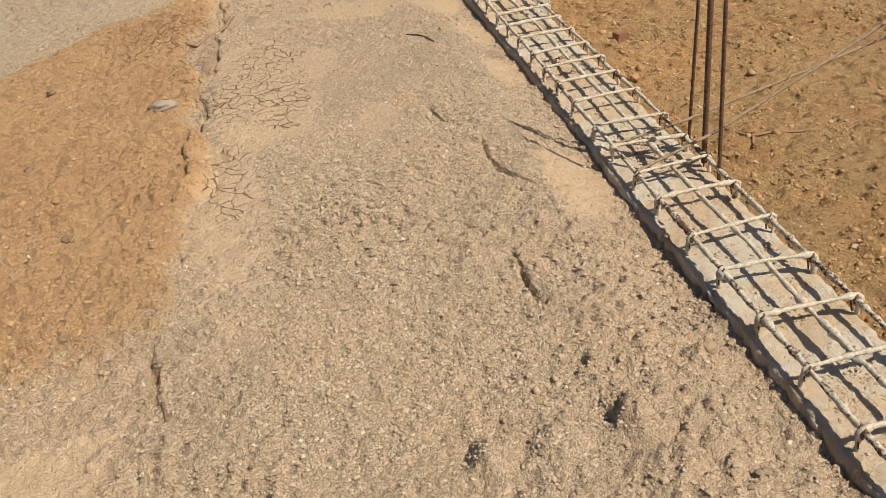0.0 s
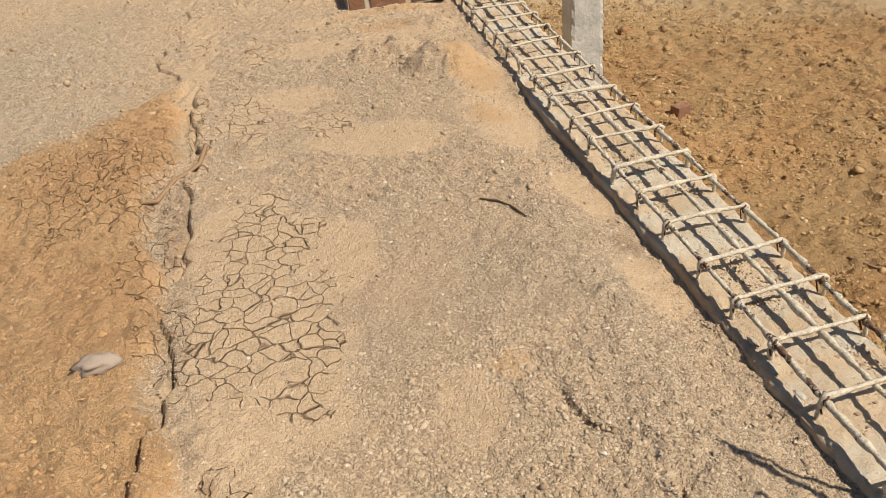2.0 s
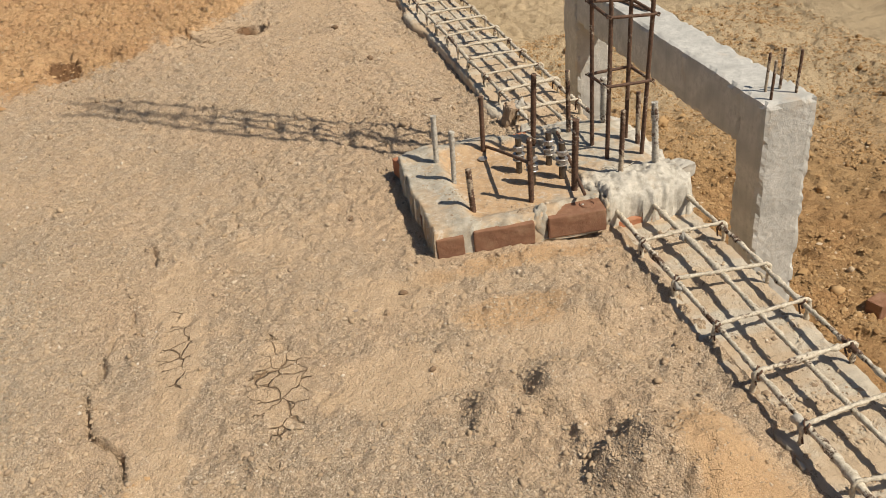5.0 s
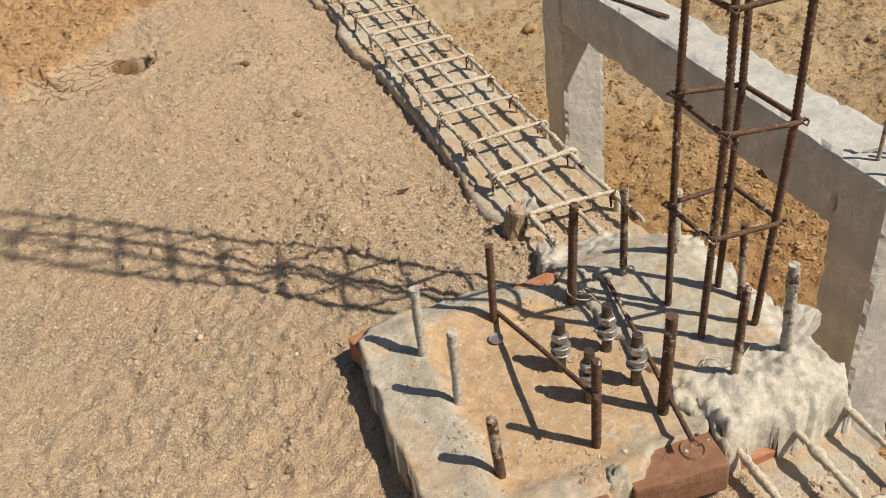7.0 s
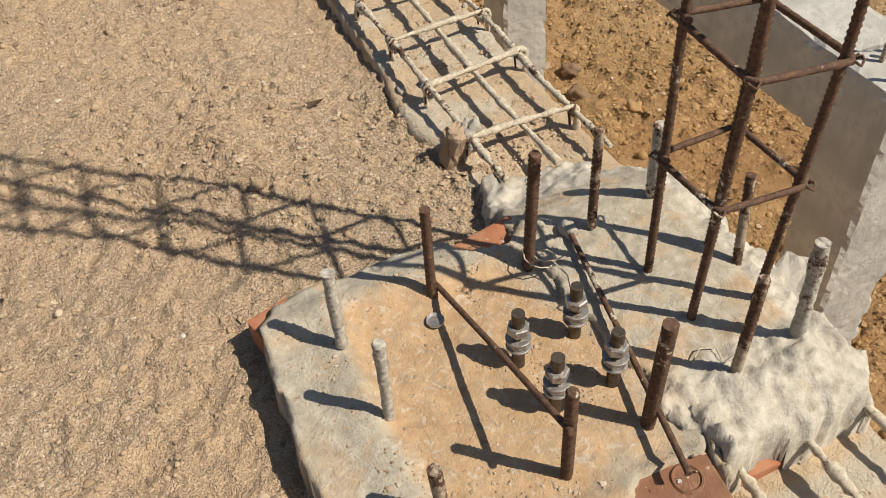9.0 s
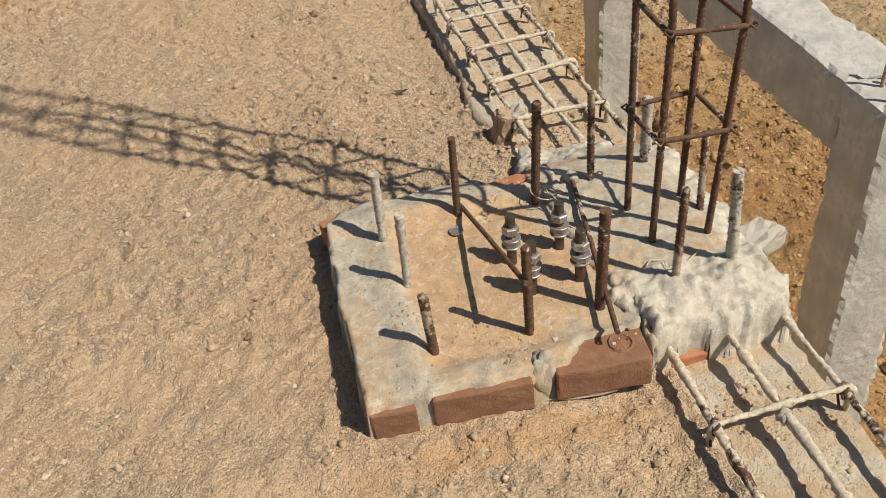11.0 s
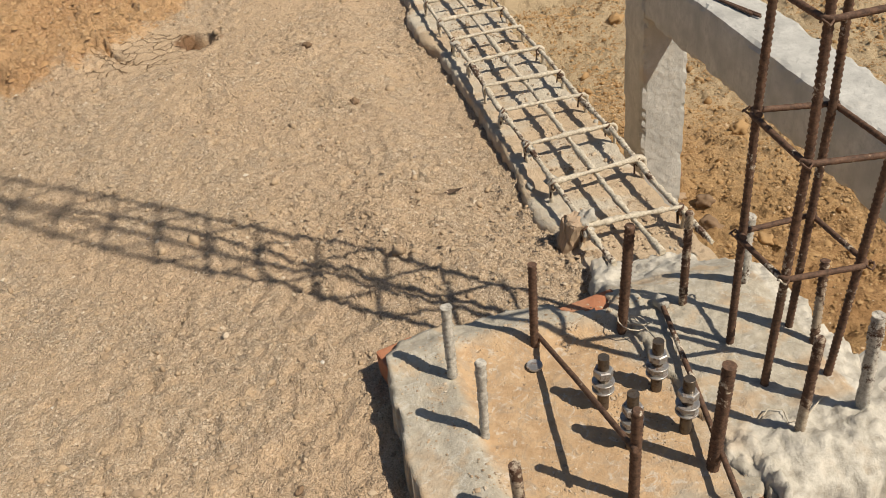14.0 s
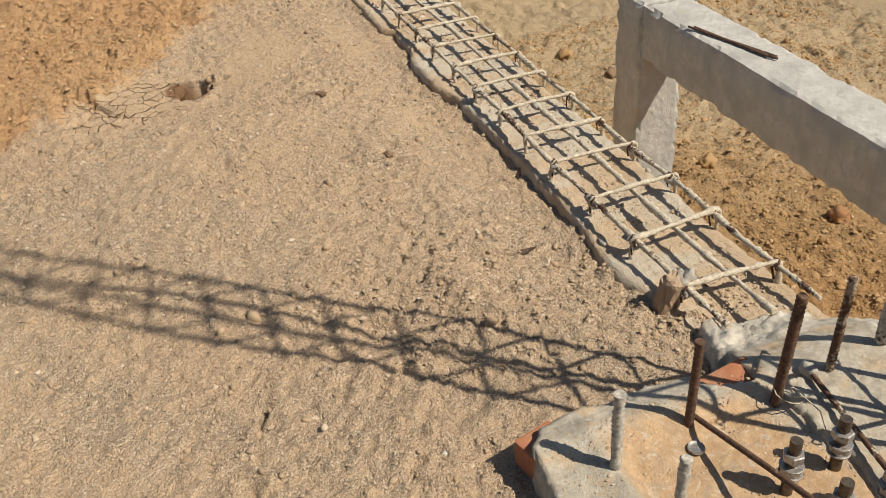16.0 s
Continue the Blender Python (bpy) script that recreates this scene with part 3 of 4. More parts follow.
def build_plinth():
    rnd = random.Random(17)
    ys = np.arange(-1.0, 17.0, 0.025)
    us = np.array([-0.02, 0, 0.006, 0.02, 0.045, 0.075, 0.11, 0.15, 0.20, 0.26, 0.32, 0.35, 0.372, 0.38])
    verts, faces = [], []
    for y in ys:
        w0 = 0.026 * (fbm(np.float64(3.1), y, 3.0, 201, 3) - 0.5) + 0.016 * (fbm(np.float64(1.1), y, 22, 205, 3, 0.75) - 0.5)
        w1 = 0.03 * (fbm(np.float64(7.7), y, 3.0, 211, 3) - 0.5)
        for k, u in enumerate(us):
            ledge = 0.055 * min(1, max(0, y - 8.6) / 0.5) * (0.1 + 1.5 * float(step(0.35, 0.6, vnoise(np.float64(9.0), y, 2.3, 241))) * 0.6)
            x = PX0 + drift(y) + u + (w0 - ledge) * (1 - u / 0.38) ** 3 + w1 * u / 0.38
            x += 0.005 * rnd.uniform(-1, 1)
            z = BED_Z + (0.003 if k > 5 else 0.006) * rnd.uniform(-1, 1) + 0.012 * (fbm(np.float64(x * 1.0), y, 9, 221, 3) - 0.5)
            z += 0.006 * math.exp(-((u - 0.03) / 0.03) ** 2) * (0.3 + 1.3 * float(vnoise(np.float64(5.0), y, 6, 231)))
            if k == 0:
                z = -0.30
            elif k == 1:
                z -= 0.018 + 0.010 * rnd.random()
            elif k == len(us) - 1:
                z -= 0.03
            verts.append((x, y, z))
        verts.append((PX1 + drift(y) + w1, y, -1.95))
    n = len(us) + 1
    for r in range(len(ys) - 1):
        for k in range(n - 1):
            a = r * n + k
            faces.append((a, a + 1, a + n + 1, a + n))
    ob = mesh_object("plinth_wall", verts, faces, BED, smooth=True)
    return tagged(ob, "low brick and cement plinth wall beside the bank", "wall", kind="structure")


plinth = build_plinth()

# ---- ring beam cages ----
BARS_X = (1.185, 1.338, 1.490)


def build_cage(y0, y1, ties, seed):
    cage = thing("rebar_cage", (0, y0, 0), "cement-splashed rebar cage with square ties lying on the plinth wall", "rebar cage", "ring beam cages")
    rnd = random.Random(seed)
    for k, x in enumerate(BARS_X):
        pts = []
        y = y0
        while y < y1 + 0.01:
            pts.append((x + drift(y) + rnd.uniform(-0.006, 0.006), y - y0, 0.008 + rnd.uniform(-0.004, 0.004)))
            y += 0.35
        bar("longitudinal_bar", pts, 0.0082, REBAR_HALF if k == 0 else REBAR_CEM if k == 1 else REBAR_HALF, cage, rib=0.16, lump=0.0068 if k < 2 else 0.005, seed=seed + k, pitch=0.014)
    for k, y in enumerate(ties):
        q = y - y0 + rnd.uniform(-0.006, 0.006)
        s = rnd.uniform(-0.018, 0.018)
        d = drift(y)
        over = rnd.uniform(0.0, 0.018)
        x0, x1 = BARS_X[0] - 0.012 + d, BARS_X[2] + 0.012 + d
        zt = 0.019
        pts = [(x0 + rnd.uniform(-0.01, 0.01), q - s, -0.065), (x0, q - s, zt - 0.01), (x0 + 0.012, q - s, zt), ((x0 + x1) / 2, q + rnd.uniform(-0.006, 0.006), zt + 0.003), (x1 - 0.012 + over, q + s, zt), (x1 + over, q + s, zt - 0.01), (x1 + over * 0.6, q + s, -0.065)]
        tie = bar("tie", pts, 0.0074, REBAR_PALE if rnd.random() < 0.7 else REBAR_CEM, cage, lump=0.0055, seed=seed * 31 + k, pitch=0.010)
        for bx in BARS_X:
            if rnd.random() < (0.45 if bx < 1.3 else 0.2):
                clump = lump_mesh("mortar_clump", (rnd.uniform(0.025, 0.045), rnd.uniform(0.03, 0.07), rnd.uniform(0.02, 0.034)), ROUGHCEM, seed * 50 + k, tie, rough=0.8, sub=2)
                clump.location = (bx + d + rnd.uniform(-0.008, 0.008), q + rnd.uniform(-0.02, 0.02), 0.006)
        for bx in (BARS_X[0], BARS_X[2]):
            if rnd.random() < 0.8:
                off = s if bx > 1.3 else -s
                kv = [(bx + d + 0.013 * math.cos(a) * (1 if j % 2 else 0.8), q + off + 0.014 * math.sin(a * 1.3), 0.008 + 0.016 * math.sin(a)) for j, a in enumerate([i * 0.7 for i in range(16)])]
                kv += [(bx + d - 0.02, q + off - 0.02, -0.01 - 0.02 * rnd.random())]
                bar("wire_knot", kv, 0.003, REBAR_RUST, tie, lump=0.001, seed=k, sides=5)
    return cage


TIES_NEAR = [-0.45 + 0.252 * k for k in range(11)] + [2.327, 2.597, 2.822, 3.06, 3.295, 3.591, 3.847, 4.078, 4.304, 4.561, 4.80, 5.039, 5.299, 5.549, 5.817, 6.076, 6.318, 6.555, 6.786, 7.02, 7.27, 7.552]
TIES_FAR = [8.886, 9.183, 9.433, 9.712, 9.94] + [10.19 + 0.253 * k for k in range(25)]
build_cage(-0.6, 7.80, TIES_NEAR, 3)
build_cage(8.70, 16.5, TIES_FAR, 5)

# ---- footing with bricks, rods and bolts ----
TOP = 0.088
footing = thing("footing", (0.8, 8.1, 0), "brick and mortar footing with ochre dust on its cement top", "footing")


def poly_distance(X, Y, poly):
    """Signed distance to a polygon, positive inside."""
    d = np.full(X.shape, 1e9)
    inside = np.zeros(X.shape, bool)
    for (ax, ay), (bx, by) in zip(poly, poly[1:] + poly[:1]):
        ex, ey = bx - ax, by - ay
        t = np.clip(((X - ax) * ex + (Y - ay) * ey) / (ex * ex + ey * ey), 0, 1)
        d = np.minimum(d, np.hypot(X - ax - t * ex, Y - ay - t * ey))
        cross = ((ay > Y) != (by > Y)) & (X < (bx - ax) * (Y - ay) / (by - ay + 1e-12) + ax)
        inside ^= cross
    return np.where(inside, d, -d)


def raised_cap(name, poly, material, top, base, parent, label, edge, jag, relief, seed, dust=None, spacing=0.011, rough=1.0, crumbly=None):
    """A cast slab over an outline with a ragged, rounded edge."""
    px, py = [p[0] for p in poly], [p[1] for p in poly]
    xs, ys = np.arange(min(px) - 0.05, max(px) + 0.05, spacing), np.arange(min(py) - 0.05, max(py) + 0.05, spacing)
    X, Y = np.meshgrid(xs, ys, indexing="ij")
    D = poly_distance(X, Y, poly) + jag * (fbm(X, Y, 12, seed, 4, 0.6) - 0.5)
    Z = top(X, Y) + relief * (fbm(X, Y, 14, seed + 9, 5, 0.68) - 0.5)
    Z = base + (Z - base) * np.sqrt(np.clip(D / edge, 0, 1) * (2 - np.clip(D / edge, 0, 1)))
    keep = D > -spacing * 1.5
    index = -np.ones(X.shape, int)
    index[keep] = np.arange(keep.sum())
    verts = np.stack([X[keep] - parent.location.x, Y[keep] - parent.location.y, Z[keep]], -1)
    verts = [Vector(v) + (noise.noise_vector(Vector(v) * 45) * 0.006 + noise.noise_vector(Vector(v) * 120) * 0.003) * rough for v in verts]
    faces = []
    nx, ny = X.shape
    for i in range(nx - 1):
        for j in range(ny - 1):
            q = (index[i, j], index[i + 1, j], index[i + 1, j + 1], index[i, j + 1])
            if min(q) >= 0:
                faces.append(tuple(int(v) for v in q))
    ob = mesh_object(name, verts, faces, material, parent, label, True)
    for name, field in (("dust", dust), ("crumbly", crumbly)):
        if field is not None:
            at = ob.data.attributes.new(name, "FLOAT", "POINT")
            at.data.foreach_set("value", field(X[keep], Y[keep]).ravel())
    return ob


def slab_top(X, Y):
    mid = step(0.60, 0.66, X) * step(8.42, 8.34, Y) * step(7.80, 7.86, Y) * step(1.2, 1.12, X)
    ridge = 0.012 * np.exp(-((X - 0.60) / 0.04) ** 2) + 0.014 * np.exp(-((Y - 8.43) / 0.04) ** 2)
    return TOP + 0.006 - 0.018 * mid + ridge


def slab_dust(X, Y):
    d = step(0.585, 0.66, X) * step(8.46, 8.36, Y) * step(1.14, 1.03, X + 0.25 * (Y - 8.1) * (Y > 8.1))
    d = d * (0.55 + 0.45 * step(7.82, 7.92, Y)) * (1 - 0.6 * step(8.15, 8.3, Y) * step(0.95, 1.05, X))
    return np.maximum(d, 0.62 * step(0.60, 0.5, X) * step(8.35, 8.0, Y))


raised_cap("cement_top", [(0.458, 7.770), (0.60, 7.768), (0.86, 7.757), (0.93, 7.76), (0.965, 7.80), (0.99, 7.828), (1.12, 7.822), (1.17, 7.86), (1.17, 8.0), (1.13, 8.53), (1.09, 8.50), (1.03, 8.43), (0.95, 8.45), (0.90, 8.51), (0.80, 8.53), (0.62, 8.52), (0.50, 8.51), (0.455, 8.45), (0.445, 8.2)], SLAB, slab_top, -0.06, footing, "grey cement top with ochre dust", 0.007, 0.034, 0.010, 301, slab_dust, 0.0085, 0.14)
def crumbling(X, Y):
    """Where the spilled cement is loose and pale: along its outer edges."""
    return np.maximum(np.maximum(step(8.04, 7.92, Y - 0.05 * (X - 1.2)), step(1.41, 1.48, X)), step(8.52, 8.64, Y))


raised_cap("cement_spill", [(1.05, 8.30), (1.10, 7.92), (1.13, 7.83), (1.15, 7.775), (1.28, 7.80), (1.50, 7.775), (1.545, 7.86), (1.53, 8.20), (1.53, 8.50), (1.42, 8.62), (1.36, 8.75), (1.24, 8.73), (1.10, 8.76), (1.06, 8.62)], SLAB,
           lambda X, Y: TOP + 0.004 - 0.10 * step(8.42, 8.74, Y) + 0.016 * step(8.0, 7.85, Y) * (X > 1.15) - 0.03 * step(1.40, 1.55, X) - 0.05 * step(7.90, 7.78, Y) * (X > 1.17) + 0.07 * (fbm(X, Y, 15, 345, 5, 0.7) - 0.5) * crumbling(X, Y), -0.085, footing, "rough pale cement spilled over the plinth", 0.02, 0.085, 0.010, 331, lambda X, Y: 0.42 * step(0.5, 0.62, fbm(X, Y, 5, 361, 3)), 0.0075, 0.45, crumbling)


def foot_brick(x, y, z, sx, sy, sz, seed, label="", turn=0.0, mat=BRICK):
    b = rough_box("brick", (sx, sy, sz), mat, footing, label, 0.0008, 0.006, seed)
    b.matrix_local = pose(x - footing.location.x, y - footing.location.y, z, 0, 0, turn)
    return b


ORANGE_BRICK = brick_material("orange_clay", (0.40, 0.165, 0.085))
foot_brick(0.522, 7.826, -0.026, 0.105, 0.13, 0.088, 1, turn=-4)
foot_brick(0.728, 7.805, -0.024, 0.232, 0.11, 0.092, 2, turn=-5)
right_brick = foot_brick(1.010, 7.788, -0.018, 0.225, 0.11, 0.088, 3, "red clay brick with a bare top and a round pressed mark", turn=-5)
foot_brick(0.515, 8.425, -0.005, 0.105, 0.19, 0.080, 4, "orange clay brick showing at the broken corner", 14, ORANGE_BRICK)
foot_brick(0.995, 8.475, 0.004, 0.20, 0.09, 0.066, 5, "orange clay brick bared at the back edge", 10, ORANGE_BRICK)
foot_brick(1.27, 7.815, -0.100, 0.20, 0.06, 0.066, 6, "", 0, ORANGE_BRICK)
foot_brick(0.490, 8.10, -0.03, 0.07, 0.22, 0.08, 7, "", 1)


def pressed_mark(parent, x, y, z, r):
    """A round groove in a brick's top: a raised rim with a dished middle."""
    bm = bmesh.new()
    rings = ((r * 1.25, 0.0005), (r * 1.12, 0.005), (r, 0.0045), (r * 0.9, 0.0010), (r * 0.45, 0.0022), (r * 0.15, 0.004))
    rows = [[bm.verts.new((q * math.cos(i * 0.2618), q * math.sin(i * 0.2618), h + 0.0006 * math.sin(i * 3.1))) for i in range(24)] for q, h in rings]
    for u, v in zip(rows, rows[1:]):
        for i in range(24):
            bm.faces.new((u[i], u[(i + 1) % 24], v[(i + 1) % 24], v[i]))
    bm.faces.new(rows[-1])
    ob = part("pressed_mark", bm, BRICK, parent, "round mark pressed into the brick")
    ob.location = (x, y, z)


pressed_mark(right_brick, 0.055, 0.008, 0.0875, 0.025)


def mortar_lump(x, y, z, sx, sy, sz, seed, turn=0.0, parent=footing, mat=None):
    b = lump_mesh("mortar_lump", (sx, sy, sz), mat or ROUGHCEM, seed, parent, rough=0.5)
    b.matrix_local = pose(x - parent.location.x, y - parent.location.y, z, 0, 0, turn)
    return b


for k, (x, y, z, sx, sy, sz) in enumerate(((0.592, 7.800, 0.025, 0.055, 0.06, 0.15), (0.870, 7.786, 0.035, 0.065, 0.06, 0.15), (0.56, 7.785, -0.036, 0.20, 0.05, 0.030), (0.74, 7.775, -0.032, 0.30, 0.05, 0.024), (0.98, 7.758, -0.024, 0.24, 0.04, 0.020), (1.14, 7.80, 0.02, 0.035, 0.09, 0.13))):
    mortar_lump(x, y, z, sx, sy, sz, k + 3, -4, footing, SLAB)

# rods standing in the footing: base, top, radius, crust
RODS = [
    ((0.600, 8.315), (0.613, 8.335, 0.308), 0.0095, REBAR_GREY), ((0.628, 8.129), (0.640, 8.132, 0.317), 0.0085, REBAR_GREY),
    ((0.646, 7.890), (0.640, 7.900, 0.258), 0.0095, REBAR_MIX), ((0.822, 8.378), (0.832, 8.384, 0.332), 0.0085, REBAR_RUST),
    ((1.041, 8.360), (1.060, 8.360, 0.399), 0.0100, REBAR_RUST), ((1.219, 8.394), (1.218, 8.385, 0.378), 0.0085, REBAR_MIX),
    ((0.876, 7.888), (0.878, 7.885, 0.343), 0.0090, REBAR_RUST), ((1.060, 7.914), (1.072, 7.912, 0.368), 0.0108, REBAR_RUST),
    ((1.258, 7.926), (1.270, 7.930, 0.362), 0.0085, REBAR_MIX), ((1.419, 7.943), (1.408, 7.951, 0.360), 0.0108, REBAR_GREY),
    ((1.395, 8.42), (1.395, 8.42, 0.30), 0.0120, REBAR_GREY), ((1.436, 8.155), (1.455, 8.196, 0.305), 0.0085, REBAR_MIX),
]
for k, ((bx, by), top, r, mat) in enumerate(RODS):
    q = Vector((bx, by, 0.03))
    rod = thing("rebar_stub", (bx, by, 0.03), {"rusty_rebar": "short rusty ribbed rebar standing in the footing", "splashed_rebar": "rusty rebar splashed with cement standing in the footing"}.get(mat.name, "cement-coated rebar stub standing in the footing"), "rebar", "rods in the footing")
    bar("steel_rod", [(0, 0, 0), Vector(top) - q], r, mat, rod, rib=0.36, lump=0.0026 if mat is REBAR_GREY else 0.0004, seed=k, pitch=0.0062, sides=10)

# anchor bolts
THREAD = steel_material("dark_thread", (0.16, 0.13, 0.10), (0.09, 0.05, 0.03))


def nut(name, z, r, h, parent, turn, mat):
    bm = bmesh.new()
    bmesh.ops.create_cone(bm, cap_ends=True, segments=6, radius1=r, radius2=r, depth=h)
    bmesh.ops.bevel(bm, geom=[e for e in bm.edges if abs(e.verts[0].co.z - e.verts[1].co.z) < 1e-5], offset=0.0025, segments=1, affect="EDGES")
    bmesh.ops.rotate(bm, matrix=Matrix.Rotation(turn, 3, "Z"), verts=bm.verts)
    bmesh.ops.translate(bm, vec=(0, 0, z), verts=bm.verts)
    return part(name, bm, mat, parent)


def washer(z, r, h, parent):
    bm = bmesh.new()
    bmesh.ops.create_cone(bm, cap_ends=True, segments=24, radius1=r, radius2=r, depth=h)
    bmesh.ops.bevel(bm, geom=[e for e in bm.edges if abs(e.verts[0].co.z - e.verts[1].co.z) < 1e-5], offset=0.001, segments=1, affect="EDGES")
    bmesh.ops.translate(bm, vec=(0, 0, z), verts=bm.verts)
    return part("washer", bm, STEEL, parent)


for k, (x, y, zt, lx, ly) in enumerate(((1.050, 8.020, 0.232, 0.006, 0.006), (0.910, 8.143, 0.226, 0.006, 0.008), (1.043, 8.155, 0.220, 0.006, 0.010), (0.925, 8.018, 0.234, 0.005, 0.004))):
    b = thing("anchor_bolt", (x, y, 0.06), "threaded steel anchor bolt with nuts and washers", "bolt", "four anchor bolts")
    h = zt - 0.06
    bar("threaded_rod", [(0, 0, 0), (0, 0, h)], 0.0120, THREAD, b, "dark threaded steel rod", rib=0.09, pitch=0.0022, sides=14)
    nut("nut", h - 0.044, 0.0225, 0.021, b, 0.4 * k, STEEL)
    washer(h - 0.070, 0.0255, 0.004, b)
    nut("nut", h - 0.081, 0.0225, 0.018, b, 0.3 + k, STEEL)
    washer(h - 0.093, 0.025, 0.005, b)
    b.rotation_euler = (-ly * 4, lx * 4, 0)

# mortar crumbs along the plinth edges and on the footing
rnd = random.Random(17)
for k in range(70):
    y = rnd.uniform(0.6, 12.5)
    if 7.6 < y < 8.8:
        continue
    left = rnd.random() < 0.65
    x = (PX0 + rnd.uniform(0.0, 0.05) if left else PX1 - rnd.uniform(0.0, 0.05)) + drift(y)
    b = lump_mesh("mortar_lump", (rnd.uniform(0.012, 0.022), rnd.uniform(0.02, 0.06), rnd.uniform(0.010, 0.02)), ROUGHCEM if rnd.random() < 0.6 else BED, k, plinth, rough=0.7, sub=2)
    b.matrix_local = pose(x, y, BED_Z + rnd.uniform(-0.01, 0.012), 0, 0, rnd.uniform(-15, 15))
for k in range(90):
    if k < 55:
        x, y = rnd.uniform(1.16, 1.40), rnd.uniform(7.98, 8.40)
        z, r = TOP - 0.004, rnd.uniform(0.004, 0.011)
    else:
        x, y = rnd.uniform(0.48, 1.10), rnd.uniform(7.78, 8.48)
        z, r = TOP - 0.004 if x < 0.6 else TOP - 0.016, rnd.uniform(0.004, 0.009)
    mortar_lump(x, y, z, r * 1.9, r * 1.4, r * 0.8, k + 40, rnd.uniform(0, 180))

for k in range(22):
    if k < 12:
        x, y, z = rnd.uniform(1.47, 1.53), rnd.uniform(7.8, 8.55), rnd.uniform(0.02, 0.05)
    else:
        x, y, z = rnd.uniform(1.08, 1.40), rnd.uniform(8.62, 8.74), rnd.uniform(-0.03, 0.0)
    r = rnd.uniform(0.004, 0.011)
    b = lump_mesh("mortar_lump", (r * 1.5, r * 1.3, r * 1.2), ROUGHCEM, k + 300, footing, rough=0.95, sub=2)
    b.matrix_local = pose(x - footing.location.x, y - footing.location.y, z, rnd.uniform(0, 90), rnd.uniform(0, 90), rnd.uniform(0, 180))

# ---- tall column cage ----
column = thing("column_cage", (1.335, 8.15, 0.05), "tall rusty column rebar cage tied with square stirrups", "rebar cage")
COL = {"A": ((1.262, 8.228), (1.270, 8.238)), "B": ((1.267, 8.079), (1.275, 8.061)), "C": ((1.416, 8.232), (1.434, 8.234)), "D": ((1.411, 8.062), (1.436, 8.046))}


def col_at(k, z):
    """A main bar's place at height z: upright, a little wavy, leaning slightly towards the top."""
    (bx, by), (tx, ty) = COL[k]
    f = min(1.0, (z - 0.09) / 0.59)
    w = 0.017 * min(1, max(0, z - 0.7))
    n = ord(k)
    lean = max(0.0, z - 1.7)
    return Vector((bx + (tx - bx) * f - 1.335 + w * math.sin(3.9 * z + n * 1.9), by + (ty - by) * f - 8.15 - 0.055 * lean + w * math.cos(3.1 * z + n * 2.7), z - 0.05))


for k, key in enumerate("ABCD"):
    bar("main_bar", [col_at(key, z) for z in (0.05, 0.4, 0.69, 0.95, 1.2, 1.5, 1.8, 2.1, 2.4, 2.7, 3.0, 3.3, 3.6, 3.9, 4.1)], 0.0078, REBAR_RUST, column, rib=0.30, lump=0.0003, seed=40 + k, pitch=0.0060, sides=8)
z = 0.40
k = 0
while z < 4.0:
    ring = [col_at(c, z + 0.012 * math.sin(k * 2.1 + i)) for i, c in enumerate("ABDC")]
    mid = sum(ring, Vector()) / 4
    ring = [p + (p - mid).normalized() * 0.018 for p in ring]
    pts = []
    for i in range(4):
        a, b = ring[i], ring[(i + 1) % 4]
        pts += [a.lerp(b, f) for f in (0.06, 0.5, 0.94)]
    pts.append(ring[0].lerp(ring[1], 0.2) + Vector((0, 0, 0.012)))
    stirrup = bar("stirrup", pts, 0.0062, REBAR_RUST, column, rib=0.1, seed=60 + k, pitch=0.012, sides=8)
    for p in ring:
        bar("wire_knot", [p + Vector((0.010 * math.cos(a), 0.010 * math.sin(a), 0.005 * math.sin(2.3 * a))) for a in [i * 0.8 for i in range(10)]], 0.0024, REBAR_RUST, stirrup, sides=5)
    z += 0.285
    k += 1

# ---- starter rods and slanting bars on the near plinth ----
starter = thing("starter_bars", (1.44, 2.98, -0.04), "three rusty starter rods rising from the plinth", "rebar")
for k, (x, y, tx, ty) in enumerate(((1.515, 3.06, 1.505, 2.98), (1.505, 2.89, 1.524, 2.95), (1.495, 2.735, 1.503, 2.80))):
    bar("steel_rod", [(x - 1.44, y - 2.98, 0), (tx - 1.44, ty - 2.98, 1.12)], (0.007, 0.0115, 0.008)[k], REBAR_RUST, starter, rib=0.12, seed=80 + k, pitch=0.01)

# ---- the concrete frame on the lower ground ----
FX0, FX1, FTOP = 2.295, 2.572, -0.058
frame_thing = thing("concrete_frame", (2.42, 9.8, -1.85), "grey cast concrete beam on two square columns", "concrete frame")


